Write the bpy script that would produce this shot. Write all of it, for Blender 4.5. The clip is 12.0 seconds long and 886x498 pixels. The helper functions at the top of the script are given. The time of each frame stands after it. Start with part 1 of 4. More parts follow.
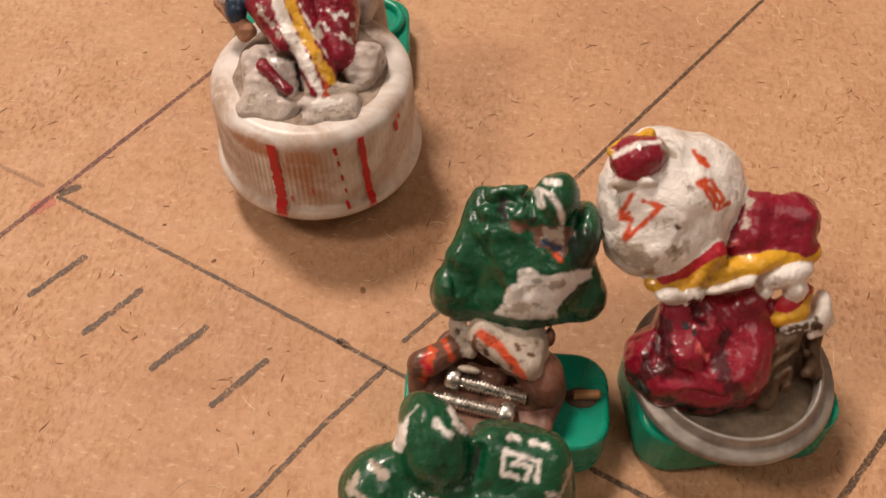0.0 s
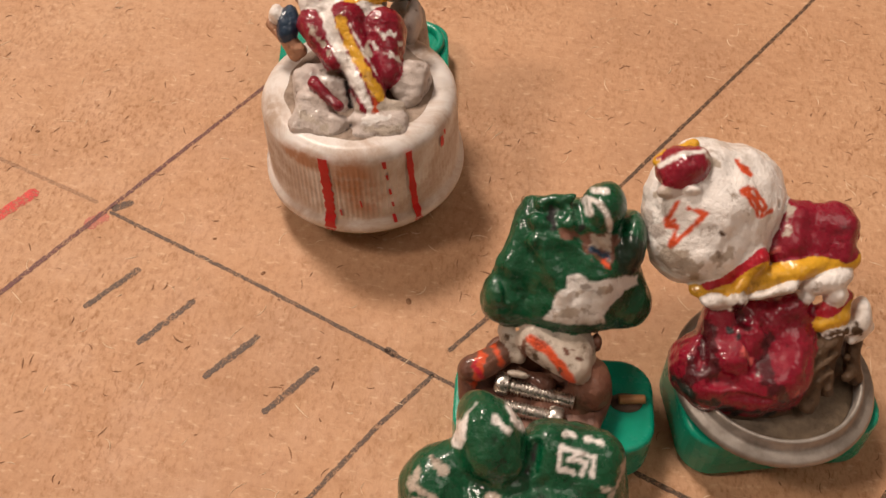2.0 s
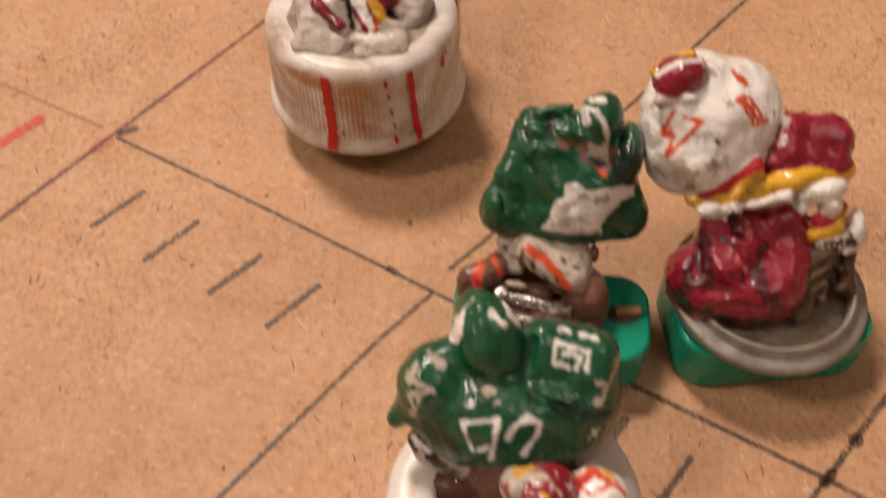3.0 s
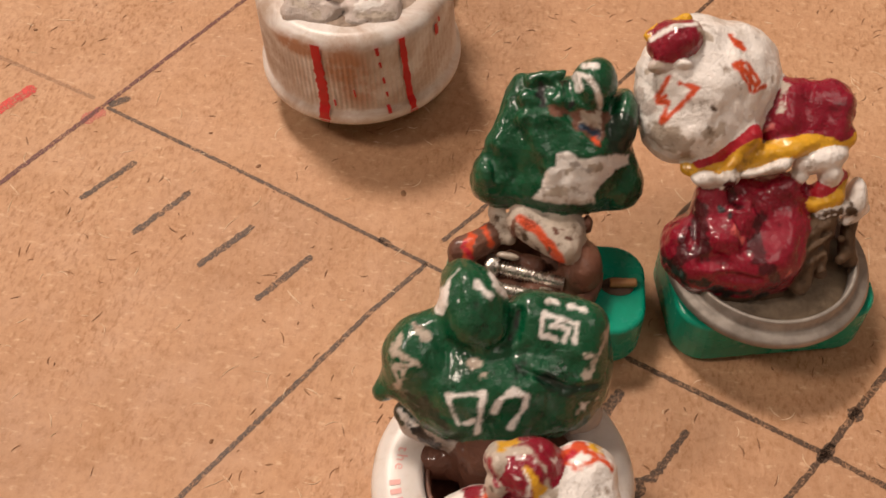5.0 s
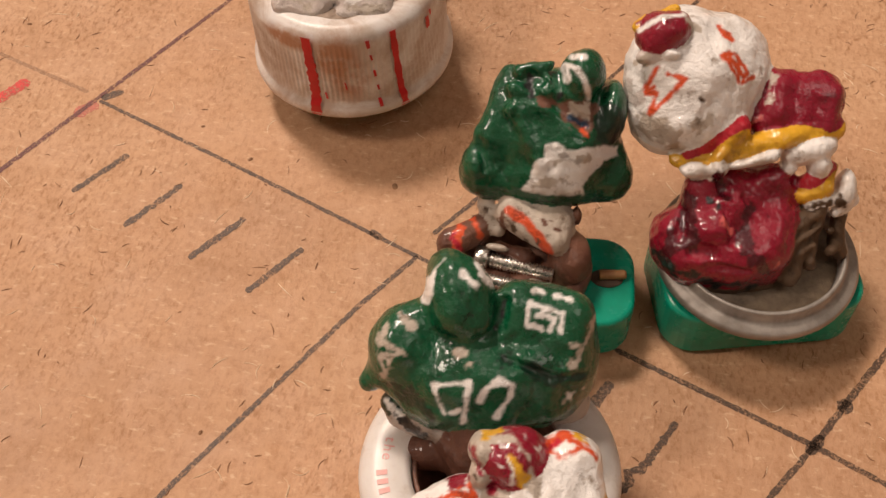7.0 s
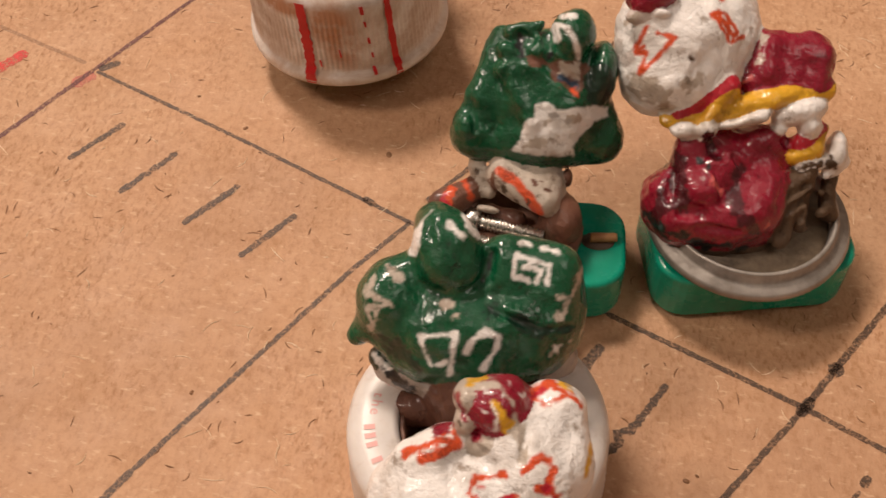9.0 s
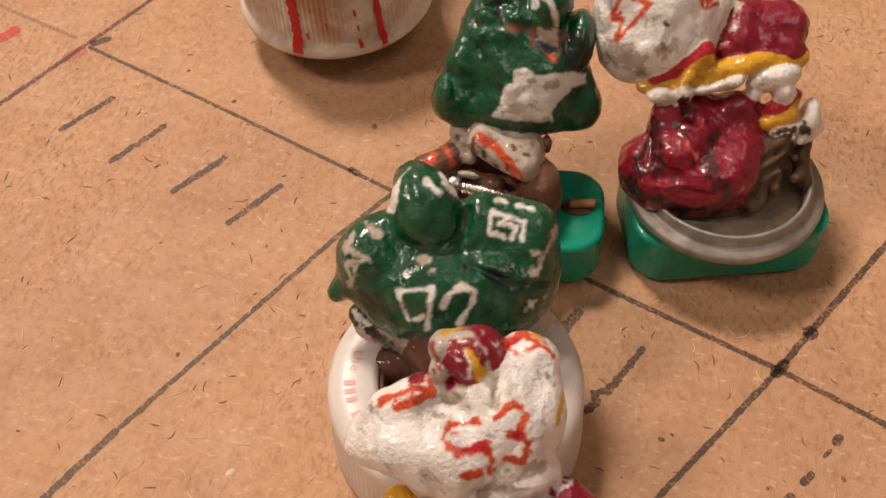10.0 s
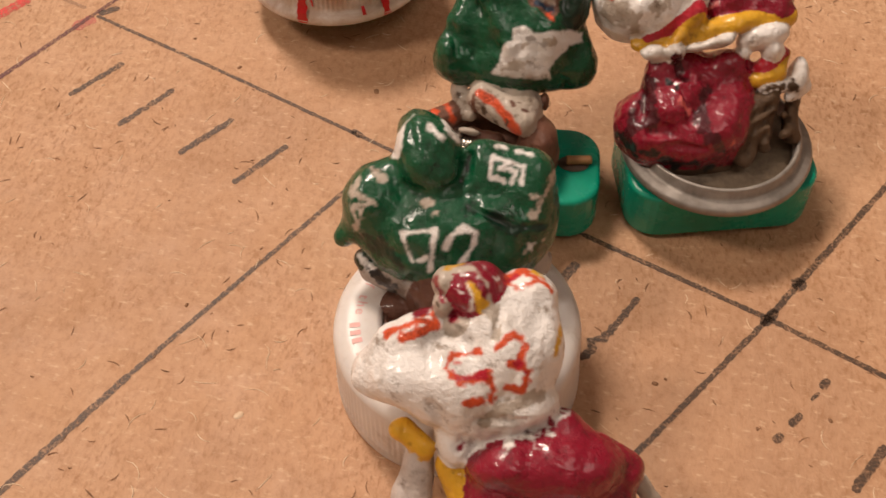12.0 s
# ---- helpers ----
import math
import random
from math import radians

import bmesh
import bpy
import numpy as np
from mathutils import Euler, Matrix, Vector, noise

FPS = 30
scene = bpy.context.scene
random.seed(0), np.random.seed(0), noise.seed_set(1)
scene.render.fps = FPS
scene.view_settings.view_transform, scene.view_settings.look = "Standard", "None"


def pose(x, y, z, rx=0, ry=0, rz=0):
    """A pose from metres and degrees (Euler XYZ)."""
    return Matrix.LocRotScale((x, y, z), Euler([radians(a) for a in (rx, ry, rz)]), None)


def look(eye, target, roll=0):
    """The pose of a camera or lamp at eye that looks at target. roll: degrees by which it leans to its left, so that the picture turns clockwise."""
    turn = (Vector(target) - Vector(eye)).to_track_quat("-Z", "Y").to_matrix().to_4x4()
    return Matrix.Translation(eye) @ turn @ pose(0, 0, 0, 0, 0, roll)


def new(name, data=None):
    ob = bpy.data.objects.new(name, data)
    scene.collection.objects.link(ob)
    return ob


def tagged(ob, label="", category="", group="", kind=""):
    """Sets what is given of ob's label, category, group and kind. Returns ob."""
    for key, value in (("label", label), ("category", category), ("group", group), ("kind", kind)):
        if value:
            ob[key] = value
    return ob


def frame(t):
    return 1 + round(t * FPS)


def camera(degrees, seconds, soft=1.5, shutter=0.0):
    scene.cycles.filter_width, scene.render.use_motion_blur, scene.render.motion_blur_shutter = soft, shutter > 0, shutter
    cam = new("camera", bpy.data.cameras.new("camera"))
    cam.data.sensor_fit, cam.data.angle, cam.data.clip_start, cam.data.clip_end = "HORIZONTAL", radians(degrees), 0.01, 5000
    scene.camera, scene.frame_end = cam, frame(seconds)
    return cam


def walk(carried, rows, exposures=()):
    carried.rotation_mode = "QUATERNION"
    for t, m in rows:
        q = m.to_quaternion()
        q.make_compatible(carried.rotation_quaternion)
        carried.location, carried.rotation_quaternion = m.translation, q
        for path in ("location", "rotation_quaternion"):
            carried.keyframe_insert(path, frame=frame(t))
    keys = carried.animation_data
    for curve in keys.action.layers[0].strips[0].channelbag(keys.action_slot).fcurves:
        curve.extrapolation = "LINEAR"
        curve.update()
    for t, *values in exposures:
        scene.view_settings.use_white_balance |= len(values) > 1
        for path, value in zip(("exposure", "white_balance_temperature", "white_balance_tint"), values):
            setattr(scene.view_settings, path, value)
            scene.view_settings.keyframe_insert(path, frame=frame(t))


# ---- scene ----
cam = camera(46.0, 12.0, 1.5, 0.4)
PATH = [
    (0, (0.01590, 0.03192, 0.12039), (0.00683, 0.10286, 0.02403), 0.75),
    (0.5, (0.01590, 0.02904, 0.11788), (0.00513, 0.10042, 0.02203), -0.35),
    (1, (0.01369, 0.02960, 0.12046), (0.00308, 0.10173, 0.02514), -0.33),
    (1.5, (0.01204, 0.02765, 0.12057), (0.00180, 0.10035, 0.02565), -0.02),
    (2, (0.01185, 0.02634, 0.12175), (0.00116, 0.10019, 0.02777), -0.09),
    (2.5, (0.01084, 0.02646, 0.12322), (0.00037, 0.10127, 0.02998), 0.03),
    (3, (0.01393, 0.01893, 0.11823), (0.00265, 0.09069, 0.02271), -0.47),
    (3.2, (0.01750, 0.01584, 0.11488), (0.00619, 0.08632, 0.01842), -0.74),
    (4.8, (0.01902, 0.02154, 0.11622), (0.00625, 0.09075, 0.01903), -1.80),
    (5, (0.01692, 0.02045, 0.11586), (0.00408, 0.08966, 0.01868), -1.80),
    (5.5, (0.01591, 0.01802, 0.11501), (0.00336, 0.08732, 0.01785), -1.63),
    (6, (0.01708, 0.01979, 0.11656), (0.00406, 0.08887, 0.01931), -1.93),
    (6.5, (0.01796, 0.01820, 0.11507), (0.00457, 0.08749, 0.01802), -2.02),
    (7, (0.01887, 0.01978, 0.11518), (0.00554, 0.08902, 0.01808), -2.06),
    (7.2, (0.01828, 0.01981, 0.11534), (0.00479, 0.08920, 0.01837), -2.04),
    (8.8, (0.01981, 0.01557, 0.11226), (0.00572, 0.08536, 0.01566), -2.18),
    (9, (0.02171, 0.01550, 0.11208), (0.00729, 0.08525, 0.01551), -2.47),
    (9.5, (0.02389, 0.01297, 0.11136), (0.00945, 0.08284, 0.01487), -2.42),
    (10, (0.02501, 0.01075, 0.11112), (0.01038, 0.08076, 0.01476), -2.49),
    (10.5, (0.02557, 0.01102, 0.11160), (0.01111, 0.08115, 0.01531), -2.38),
    (11, (0.02434, 0.00888, 0.11108), (0.01000, 0.07968, 0.01526), -2.20),
    (11.5, (0.02285, 0.00594, 0.11061), (0.00832, 0.07651, 0.01465), -2.24),
    (12, (0.02543, 0.00282, 0.11066), (0.01142, 0.07347, 0.01468), -1.96),
]
walk(cam, [(t, look(eye, target, roll)) for t, eye, target, roll in PATH])

# ---------------------------------------------------------------- world, lamps
world = bpy.data.worlds.new("world")
scene.world = world
world.use_nodes = True
world.node_tree.nodes["Background"].inputs[0].default_value = (1.0, 0.86, 0.72, 1)
world.node_tree.nodes["Background"].inputs[1].default_value = 0.02


def lamp(name, eye, target, size, watts, colour):
    data = bpy.data.lights.new(name, "AREA")
    data.shape, data.size, data.energy, data.color = "DISK", size, watts, colour
    ob = new(name, data)
    ob.matrix_world = look(eye, target)
    return ob


lamp("ceiling_lamp", (-0.60, 0.82, 1.57), (0.0, 0.1, 0.0), 0.34, 27.0, (1.0, 0.83, 0.705))
lamp("wall_lamp", (-1.10, -0.25, 1.50), (0.0, 0.1, 0.0), 0.34, 12.0, (1.0, 0.83, 0.70))
# Added fill light with no lamp behind it, lifts the dark sides.
lamp("fill_lamp", (0.8, -0.3, 1.85), (0.0, 0.1, 0.0), 0.9, 5.0, (1.0, 0.86, 0.75))

# ---------------------------------------------------------------- materials
CM = 0.01


class Nodes:
    """A short hand for node trees."""

    def __init__(self, name):
        self.m = bpy.data.materials.new(name)
        self.m.use_nodes = True
        self.t = self.m.node_tree
        self.b = self.t.nodes["Principled BSDF"]
        self.out = self.t.nodes["Material Output"]
        self.co = self.t.nodes.new("ShaderNodeTexCoord").outputs["Object"]

    def noise(self, scale, detail=4, rough=0.6, co=None, out="Fac", distortion=0.0):
        n = self.t.nodes.new("ShaderNodeTexNoise")
        n.inputs["Scale"].default_value = scale
        n.inputs["Detail"].default_value = detail
        n.inputs["Roughness"].default_value = rough
        n.inputs["Distortion"].default_value = distortion
        self.t.links.new(co or self.co, n.inputs["Vector"])
        return n.outputs[out]

    def mapped(self, scale, turn=(0, 0, 0)):
        n = self.t.nodes.new("ShaderNodeMapping")
        n.inputs["Scale"].default_value = scale
        n.inputs["Rotation"].default_value = turn
        self.t.links.new(self.co, n.inputs["Vector"])
        return n.outputs[0]

    def ramp(self, fac, stops):
        n = self.t.nodes.new("ShaderNodeValToRGB")
        e = n.color_ramp.elements
        while len(e) < len(stops):
            e.new(0.5)
        for k, (p, c) in zip(e, stops):
            k.position, k.color = p, (c if len(c) == 4 else (*c, 1)) if isinstance(c, tuple) else (c, c, c, 1)
        self.t.links.new(fac, n.inputs[0])
        return n.outputs[0]

    def mix(self, fac, a, b, mode="MIX"):
        n = self.t.nodes.new("ShaderNodeMix")
        n.data_type, n.blend_type = "RGBA", mode
        for socket, value in ((n.inputs[0], fac), (n.inputs[6], a), (n.inputs[7], b)):
            if isinstance(value, tuple):
                socket.default_value = (*value, 1)
            elif isinstance(value, float):
                socket.default_value = value
            else:
                self.t.links.new(value, socket)
        return n.outputs[2]

    def attribute(self, name, out="Color"):
        n = self.t.nodes.new("ShaderNodeAttribute")
        n.attribute_name = name
        return n.outputs[out]

    def set(self, key, value):
        if isinstance(value, (float, int)):
            self.b.inputs[key].default_value = value
        else:
            self.t.links.new(value, self.b.inputs[key])
        return self

    def bump(self, height, distance, strength=1.0):
        n = self.t.nodes.new("ShaderNodeBump")
        n.inputs["Strength"].default_value = strength
        n.inputs["Distance"].default_value = distance
        self.t.links.new(height, n.inputs["Height"])
        self.t.links.new(n.outputs[0], self.b.inputs["Normal"])
        return self


def board_material():
    n = Nodes("fibreboard")
    big = n.ramp(n.noise(22, 5, 0.6), [(0.3, (0.44, 0.248, 0.142)), (0.5, (0.53, 0.303, 0.172)), (0.72, (0.58, 0.350, 0.206))])
    mid = n.ramp(n.noise(620, 6, 0.78), [(0.34, (0.82, 0.76, 0.70)), (0.49, (1.0, 1.0, 1.0)), (0.66, (1.07, 1.09, 1.11))])
    col = n.mix(1.0, big, mid, "MULTIPLY")
    f1 = n.noise(1500, 3, 0.65, n.mapped((1.0, 0.5, 1.0), (0, 0, 0.6)))
    f2 = n.noise(1300, 3, 0.6, n.mapped((0.45, 1.0, 1.0), (0, 0, 0.3)))
    worn = n.ramp(n.noise(26, 8, 0.80), [(0.44, 0.06), (0.60, 1.0)])
    flecks = n.mix(1.0, n.ramp(f1, [(0.50, 0.0), (0.64, 0.9)]), worn, "MULTIPLY")
    col = n.mix(flecks, col, (0.33, 0.155, 0.066))
    col = n.mix(n.ramp(f2, [(0.58, 0.0), (0.72, 0.5)]), col, (0.76, 0.54, 0.36))
    patch = n.ramp(n.noise(210, 6, 0.75, n.mapped((1.0, 0.55, 1.0), (0, 0, 0.9)), "Fac", 0.5), [(0.48, 0.0), (0.66, 0.58)])
    col = n.mix(n.mix(1.0, patch, worn, "MULTIPLY"), col, (0.38, 0.20, 0.095))
    stain = n.ramp(n.noise(110, 8, 0.85, None, "Fac", 0.4), [(0.57, 0.0), (0.70, 0.30)])
    col = n.mix(stain, col, (0.38, 0.19, 0.082))
    n.set("Base Color", col).set("Roughness", n.ramp(n.noise(120), [(0.3, 0.5), (0.7, 0.72)]))
    n.set("Specular IOR Level", 0.35)
    n.bump(n.mix(0.5, f1, n.noise(420, 4)), 0.0003, 0.8)
    return n.m


def ink_material(name, colour, cover, worn):
    n = Nodes(name)
    n.set("Base Color", n.mix(n.noise(700, 3), colour, tuple(min(1.0, c * 2.2) for c in colour))).set("Roughness", 0.55)
    clear = n.t.nodes.new("ShaderNodeBsdfTransparent")
    mix = n.t.nodes.new("ShaderNodeMixShader")
    fac = n.ramp(n.mix(0.35, n.noise(2600, 4, 0.8), n.noise(420, 4, 0.7)), [(0.47 - worn / 2, 0.10), (0.50, cover), (0.62, min(1.0, cover + 0.1))])
    n.t.links.new(fac, mix.inputs[0])
    n.t.links.new(clear.outputs[0], mix.inputs[1])
    n.t.links.new(n.b.outputs[0], mix.inputs[2])
    n.t.links.new(mix.outputs[0], n.out.inputs[0])
    return n.m


def paint_material():
    """Hobby enamel over modelling clay: pigment and gloss are kept on the mesh."""
    n = Nodes("painted_clay")
    col = n.attribute("pigment")
    dirt = n.ramp(n.noise(420, 5, 0.7), [(0.30, (0.42, 0.36, 0.31)), (0.43, (1.0, 1.0, 1.0)), (0.75, (1.14, 1.12, 1.1))])
    col = n.mix(1.0, col, dirt, "MULTIPLY")
    patch = n.ramp(n.noise(150, 4, 0.6), [(0.28, (0.60, 0.55, 0.50)), (0.45, (1.0, 1.0, 1.0))])
    col = n.mix(1.0, col, patch, "MULTIPLY")
    chip = n.ramp(n.noise(1100, 3, 0.6), [(0.80, 0.0), (0.85, 0.5)])
    col = n.mix(chip, col, (0.40, 0.35, 0.29))
    n.set("Base Color", col)
    n.set("Roughness", n.mix(n.noise(300), n.attribute("sheen"), n.ramp(n.attribute("sheen", "Fac"), [(0.0, 0.12), (1.0, 0.9)])))
    n.set("Specular IOR Level", 0.28)
    n.bump(n.mix(0.25, n.noise(420, 6, 0.7), n.noise(1100, 4, 0.7)), 0.0008, 0.85)
    gloss = n.ramp(n.attribute("sheen", "Fac"), [(0.18, 0.9), (0.42, 0.55), (0.62, 0.12)])
    n.set("Coat Weight", gloss).set("Coat Roughness", n.ramp(n.noise(500, 4), [(0.35, 0.08), (0.7, 0.24)]))
    bump = n.t.nodes.new("ShaderNodeBump")
    bump.inputs["Strength"].default_value, bump.inputs["Distance"].default_value = 0.35, 0.0006
    n.t.links.new(n.noise(420, 4, 0.55), bump.inputs["Height"])
    n.t.links.new(bump.outputs[0], n.b.inputs["Coat Normal"])
    return n.m


def cap_material(name, low, amount, blots=()):
    n = Nodes(name)
    col = n.ramp(n.noise(150, 5, 0.65), [(0.30, (0.50, 0.42, 0.35)), (0.46, (0.70, 0.65, 0.61)), (0.7, (0.77, 0.74, 0.71))])
    grime = n.ramp(n.noise(70, 6, 0.75, None, "Fac", 0.8), [(low, 0.0), (low + 0.16, amount)])
    col = n.mix(grime, col, (0.40, 0.25, 0.16))
    for (x, y, z), (sx, sy, sz), tone, strength in blots:
        at = n.t.nodes.new("ShaderNodeMapping")
        at.vector_type = "TEXTURE"
        at.inputs["Location"].default_value = (x * CM, y * CM, z * CM)
        at.inputs["Scale"].default_value = (sx * CM, sy * CM, sz * CM)
        n.t.links.new(n.mix(0.0, n.co, n.co), at.inputs[0])
        ball = n.t.nodes.new("ShaderNodeTexGradient")
        ball.gradient_type = "SPHERICAL"
        n.t.links.new(at.outputs[0], ball.inputs[0])
        edge = n.mix(1.0, n.ramp(ball.outputs["Fac"], [(0.0, 0.0), (0.5, strength)]), n.ramp(n.noise(260, 5, 0.7), [(0.36, 0.15), (0.56, 1.0)]), "MULTIPLY")
        col = n.mix(edge, col, tone)
    n.set("Base Color", col).set("Roughness", 0.36).set("Subsurface Weight", 0.06)
    n.b.inputs["Subsurface Radius"].default_value = (0.002, 0.0015, 0.001)
    n.bump(n.noise(900, 4), 0.0001, 0.3)
    return n.m


def plain_material(name, lo, hi, rough, metal=0.0, scale=260, bump=0.00012, spec=0.5):
    n = Nodes(name)
    n.set("Base Color", n.ramp(n.noise(scale, 5, 0.65), [(0.33, lo), (0.62, hi)]))
    n.set("Roughness", n.ramp(n.noise(scale * 2.3, 4), [(0.3, max(0.05, rough - 0.1)), (0.7, min(1.0, rough + 0.12))]))
    n.set("Metallic", metal).set("Specular IOR Level", spec)
    n.bump(n.noise(scale * 3, 4), bump, 0.5)
    return n.m


M_BOARD = board_material()
M_INK = ink_material("grey_marker_ink", (0.050, 0.031, 0.021), 0.72, 0.13)
M_FAINT = ink_material("faded_pencil", (0.12, 0.06, 0.034), 0.26, 0.14)
M_MAROON_INK = ink_material("maroon_marker_ink", (0.085, 0.022, 0.022), 0.74, 0.10)
M_RED_INK = ink_material("red_marker_ink", (0.42, 0.03, 0.025), 0.80, 0.12)
M_PINK_INK = ink_material("smudged_red_ink", (0.40, 0.11, 0.085), 0.50, 0.14)
M_BLACK_INK = ink_material("black_marker_ink", (0.012, 0.011, 0.012), 0.95, 0.06)
M_PAINT = paint_material()
RUST, GREASE = (0.42, 0.19, 0.09), (0.36, 0.24, 0.16)
M_CAP = cap_material("aged_white_plastic", 0.46, 0.62, (
    ((0.12, -1.40, 1.05), (0.40, 0.5, 0.48), RUST, 0.85), ((0.30, -1.36, 0.65), (0.34, 0.5, 0.45), RUST, 0.75),
    ((-0.55, -1.28, 1.25), (0.55, 0.5, 0.20), RUST, 0.9), ((-1.05, -0.95, 0.75), (0.70, 0.7, 0.62), GREASE, 0.75),
    ((-1.2, -0.6, 1.4), (0.5, 0.5, 0.25), GREASE, 0.8), ((0.9, -1.1, 0.35), (0.5, 0.5, 0.3), GREASE, 0.4), ((0.6, 0.9, 1.42), (0.6, 0.6, 0.3), GREASE, 0.8)))
M_CAP_CLEAN = cap_material("white_plastic", 0.60, 0.25)
M_RED = plain_material("red_line_paint", (0.42, 0.002, 0.006), (0.58, 0.008, 0.012), 0.4, bump=0.00005)
M_STAIN = plain_material("rust_stain", (0.36, 0.15, 0.07), (0.50, 0.27, 0.15), 0.6)
M_TEXT = plain_material("pink_print", (0.74, 0.34, 0.31), (0.80, 0.48, 0.45), 0.5)
M_TEAL = plain_material("green_base_plastic", (0.0, 0.22, 0.135), (0.004, 0.31, 0.20), 0.24, scale=120, bump=0.00008)
M_STEEL = plain_material("worn_zinc", (0.22, 0.195, 0.17), (0.42, 0.38, 0.34), 0.48, 0.55, scale=220)
M_SCREW = plain_material("nickel_screw", (0.50, 0.45, 0.40), (0.72, 0.68, 0.62), 0.26, 0.95, scale=500)
M_DARK = plain_material("hole_shade", (0.045, 0.026, 0.016), (0.14, 0.09, 0.06), 0.5, scale=330, bump=0.0003)
M_RUST = plain_material("brown_clay", (0.085, 0.034, 0.022), (0.22, 0.105, 0.07), 0.5, scale=380, bump=0.0004)
M_PEG = plain_material("brass_peg", (0.28, 0.12, 0.04), (0.45, 0.24, 0.10), 0.4)
M_PALE = plain_material("pale_wood_fibre", (0.62, 0.42, 0.26), (0.78, 0.60, 0.42), 0.7)
M_BROWN = plain_material("brown_wood_fibre", (0.16, 0.07, 0.03), (0.30, 0.15, 0.07), 0.7)
M_PINK_STAIN = ink_material("rust_stain_wash", (0.40, 0.17, 0.08), 0.42, 0.14)
M_DUST = plain_material("dusty_glue", (0.15, 0.10, 0.065), (0.40, 0.31, 0.245), 0.75, scale=300, bump=0.0004)
M_GLUE = plain_material("brown_glue", (0.07, 0.048, 0.030), (0.20, 0.15, 0.10), 0.6, scale=300, bump=0.0004)
M_WALL = plain_material("room_plaster", (0.26, 0.22, 0.19), (0.31, 0.27, 0.24), 0.9, scale=8)
M_FLOOR = plain_material("room_floor", (0.20, 0.12, 0.07), (0.30, 0.19, 0.11), 0.6, scale=20)


# ---------------------------------------------------------------- builders
def mesh_object(name, verts, faces, material, parent=None, label="", smooth=True, scale=CM):
    me = bpy.data.meshes.new(name)
    me.from_pydata([tuple(float(c) * scale for c in v) for v in verts], [], faces)
    me.materials.append(material)
    me.update()
    if smooth:
        me.polygons.foreach_set("use_smooth", [True] * len(me.polygons))
    ob = new(name, me)
    if parent:
        ob.parent = parent
    if label:
        ob["label"] = label
    return ob


def part(name, bm, material, parent=None, label="", smooth=False):
    me = bpy.data.meshes.new(name)
    bmesh.ops.recalc_face_normals(bm, faces=bm.faces)
    bm.to_mesh(me)
    bm.free()
    me.materials.append(material)
    if smooth:
        me.polygons.foreach_set("use_smooth", [True] * len(me.polygons))
    ob = new(name, me)
    if parent:
        ob.parent = parent
    if label:
        ob["label"] = label
    return ob


def lathe(profile, n=96, wave=None):
    """A turned form round z, from (radius, height) in cm; wave(angle, r, z) gives extra radius."""
    verts, faces = [], []
    for r, z in profile:
        for k in range(n):
            a = 2 * math.pi * k / n
            rr = r + (wave(k, r, z) if wave else 0.0)
            verts.append((rr * math.cos(a), rr * math.sin(a), z))
    for i in range(len(profile) - 1):
        for k in range(n):
            j = (k + 1) % n
            faces.append((i * n + k, i * n + j, (i + 1) * n + j, (i + 1) * n + k))
    return verts, faces


def rounded_box(sx, sy, sz, radius, seg=4):
    bm = bmesh.new()
    bmesh.ops.create_cube(bm, size=1.0, matrix=Matrix.Diagonal((sx * CM, sy * CM, sz * CM, 1)))
    up = [e for e in bm.edges if abs(e.verts[0].co.z - e.verts[1].co.z) > 1e-6]
    bmesh.ops.bevel(bm, geom=up, offset=radius * CM, segments=seg, affect="EDGES", profile=0.5)
    rim = [e for e in bm.edges if abs(e.verts[0].co.z - e.verts[1].co.z) < 1e-6 and len(e.link_faces) == 2
           and abs(e.link_faces[0].normal.z - e.link_faces[1].normal.z) > 0.5]
    bmesh.ops.bevel(bm, geom=rim, offset=0.06 * CM, segments=3, affect="EDGES", profile=0.5)
    return bm


def stroke(points, width, z=0.006, jitter=0.12, step=0.12, seed=0):
    """A hand-drawn line on the board as a flat strip with an uneven edge."""
    rng = random.Random(seed)
    pts = []
    for (ax, ay), (bx, by) in zip(points[:-1], points[1:]):
        k = max(1, int(math.hypot(bx - ax, by - ay) / step))
        pts += [(ax + (bx - ax) * i / k, ay + (by - ay) * i / k) for i in range(k)]
    pts.append(points[-1])
    verts, faces = [], []
    for i, (x, y) in enumerate(pts):
        px, py = pts[max(0, i - 1)]
        qx, qy = pts[min(len(pts) - 1, i + 1)]
        d = math.hypot(qx - px, qy - py) or 1.0
        nx, ny = -(qy - py) / d, (qx - px) / d
        end = 0.55 if i in (0, len(pts) - 1) else 1.0
        a, b = (0.5 * width * end * (1 + rng.uniform(-jitter, jitter) * 2) for _ in (0, 1))
        verts += [(x + nx * a, y + ny * a, z), (x - nx * b, y - ny * b, z)]
    for i in range(len(pts) - 1):
        faces.append((2 * i, 2 * i + 1, 2 * i + 3, 2 * i + 2))
    return verts, faces


# ---------------------------------------------------------------- room and board
def box(name, lo, hi, material, label, kind="structure"):
    bm = bmesh.new()
    size = [hi[i] - lo[i] for i in range(3)]
    mid = [(hi[i] + lo[i]) / 2 for i in range(3)]
    bmesh.ops.create_cube(bm, size=1.0, matrix=Matrix.Translation(mid) @ Matrix.Diagonal((*size, 1)))
    return tagged(part(name, bm, material), label, name.split("_")[0], "", kind)


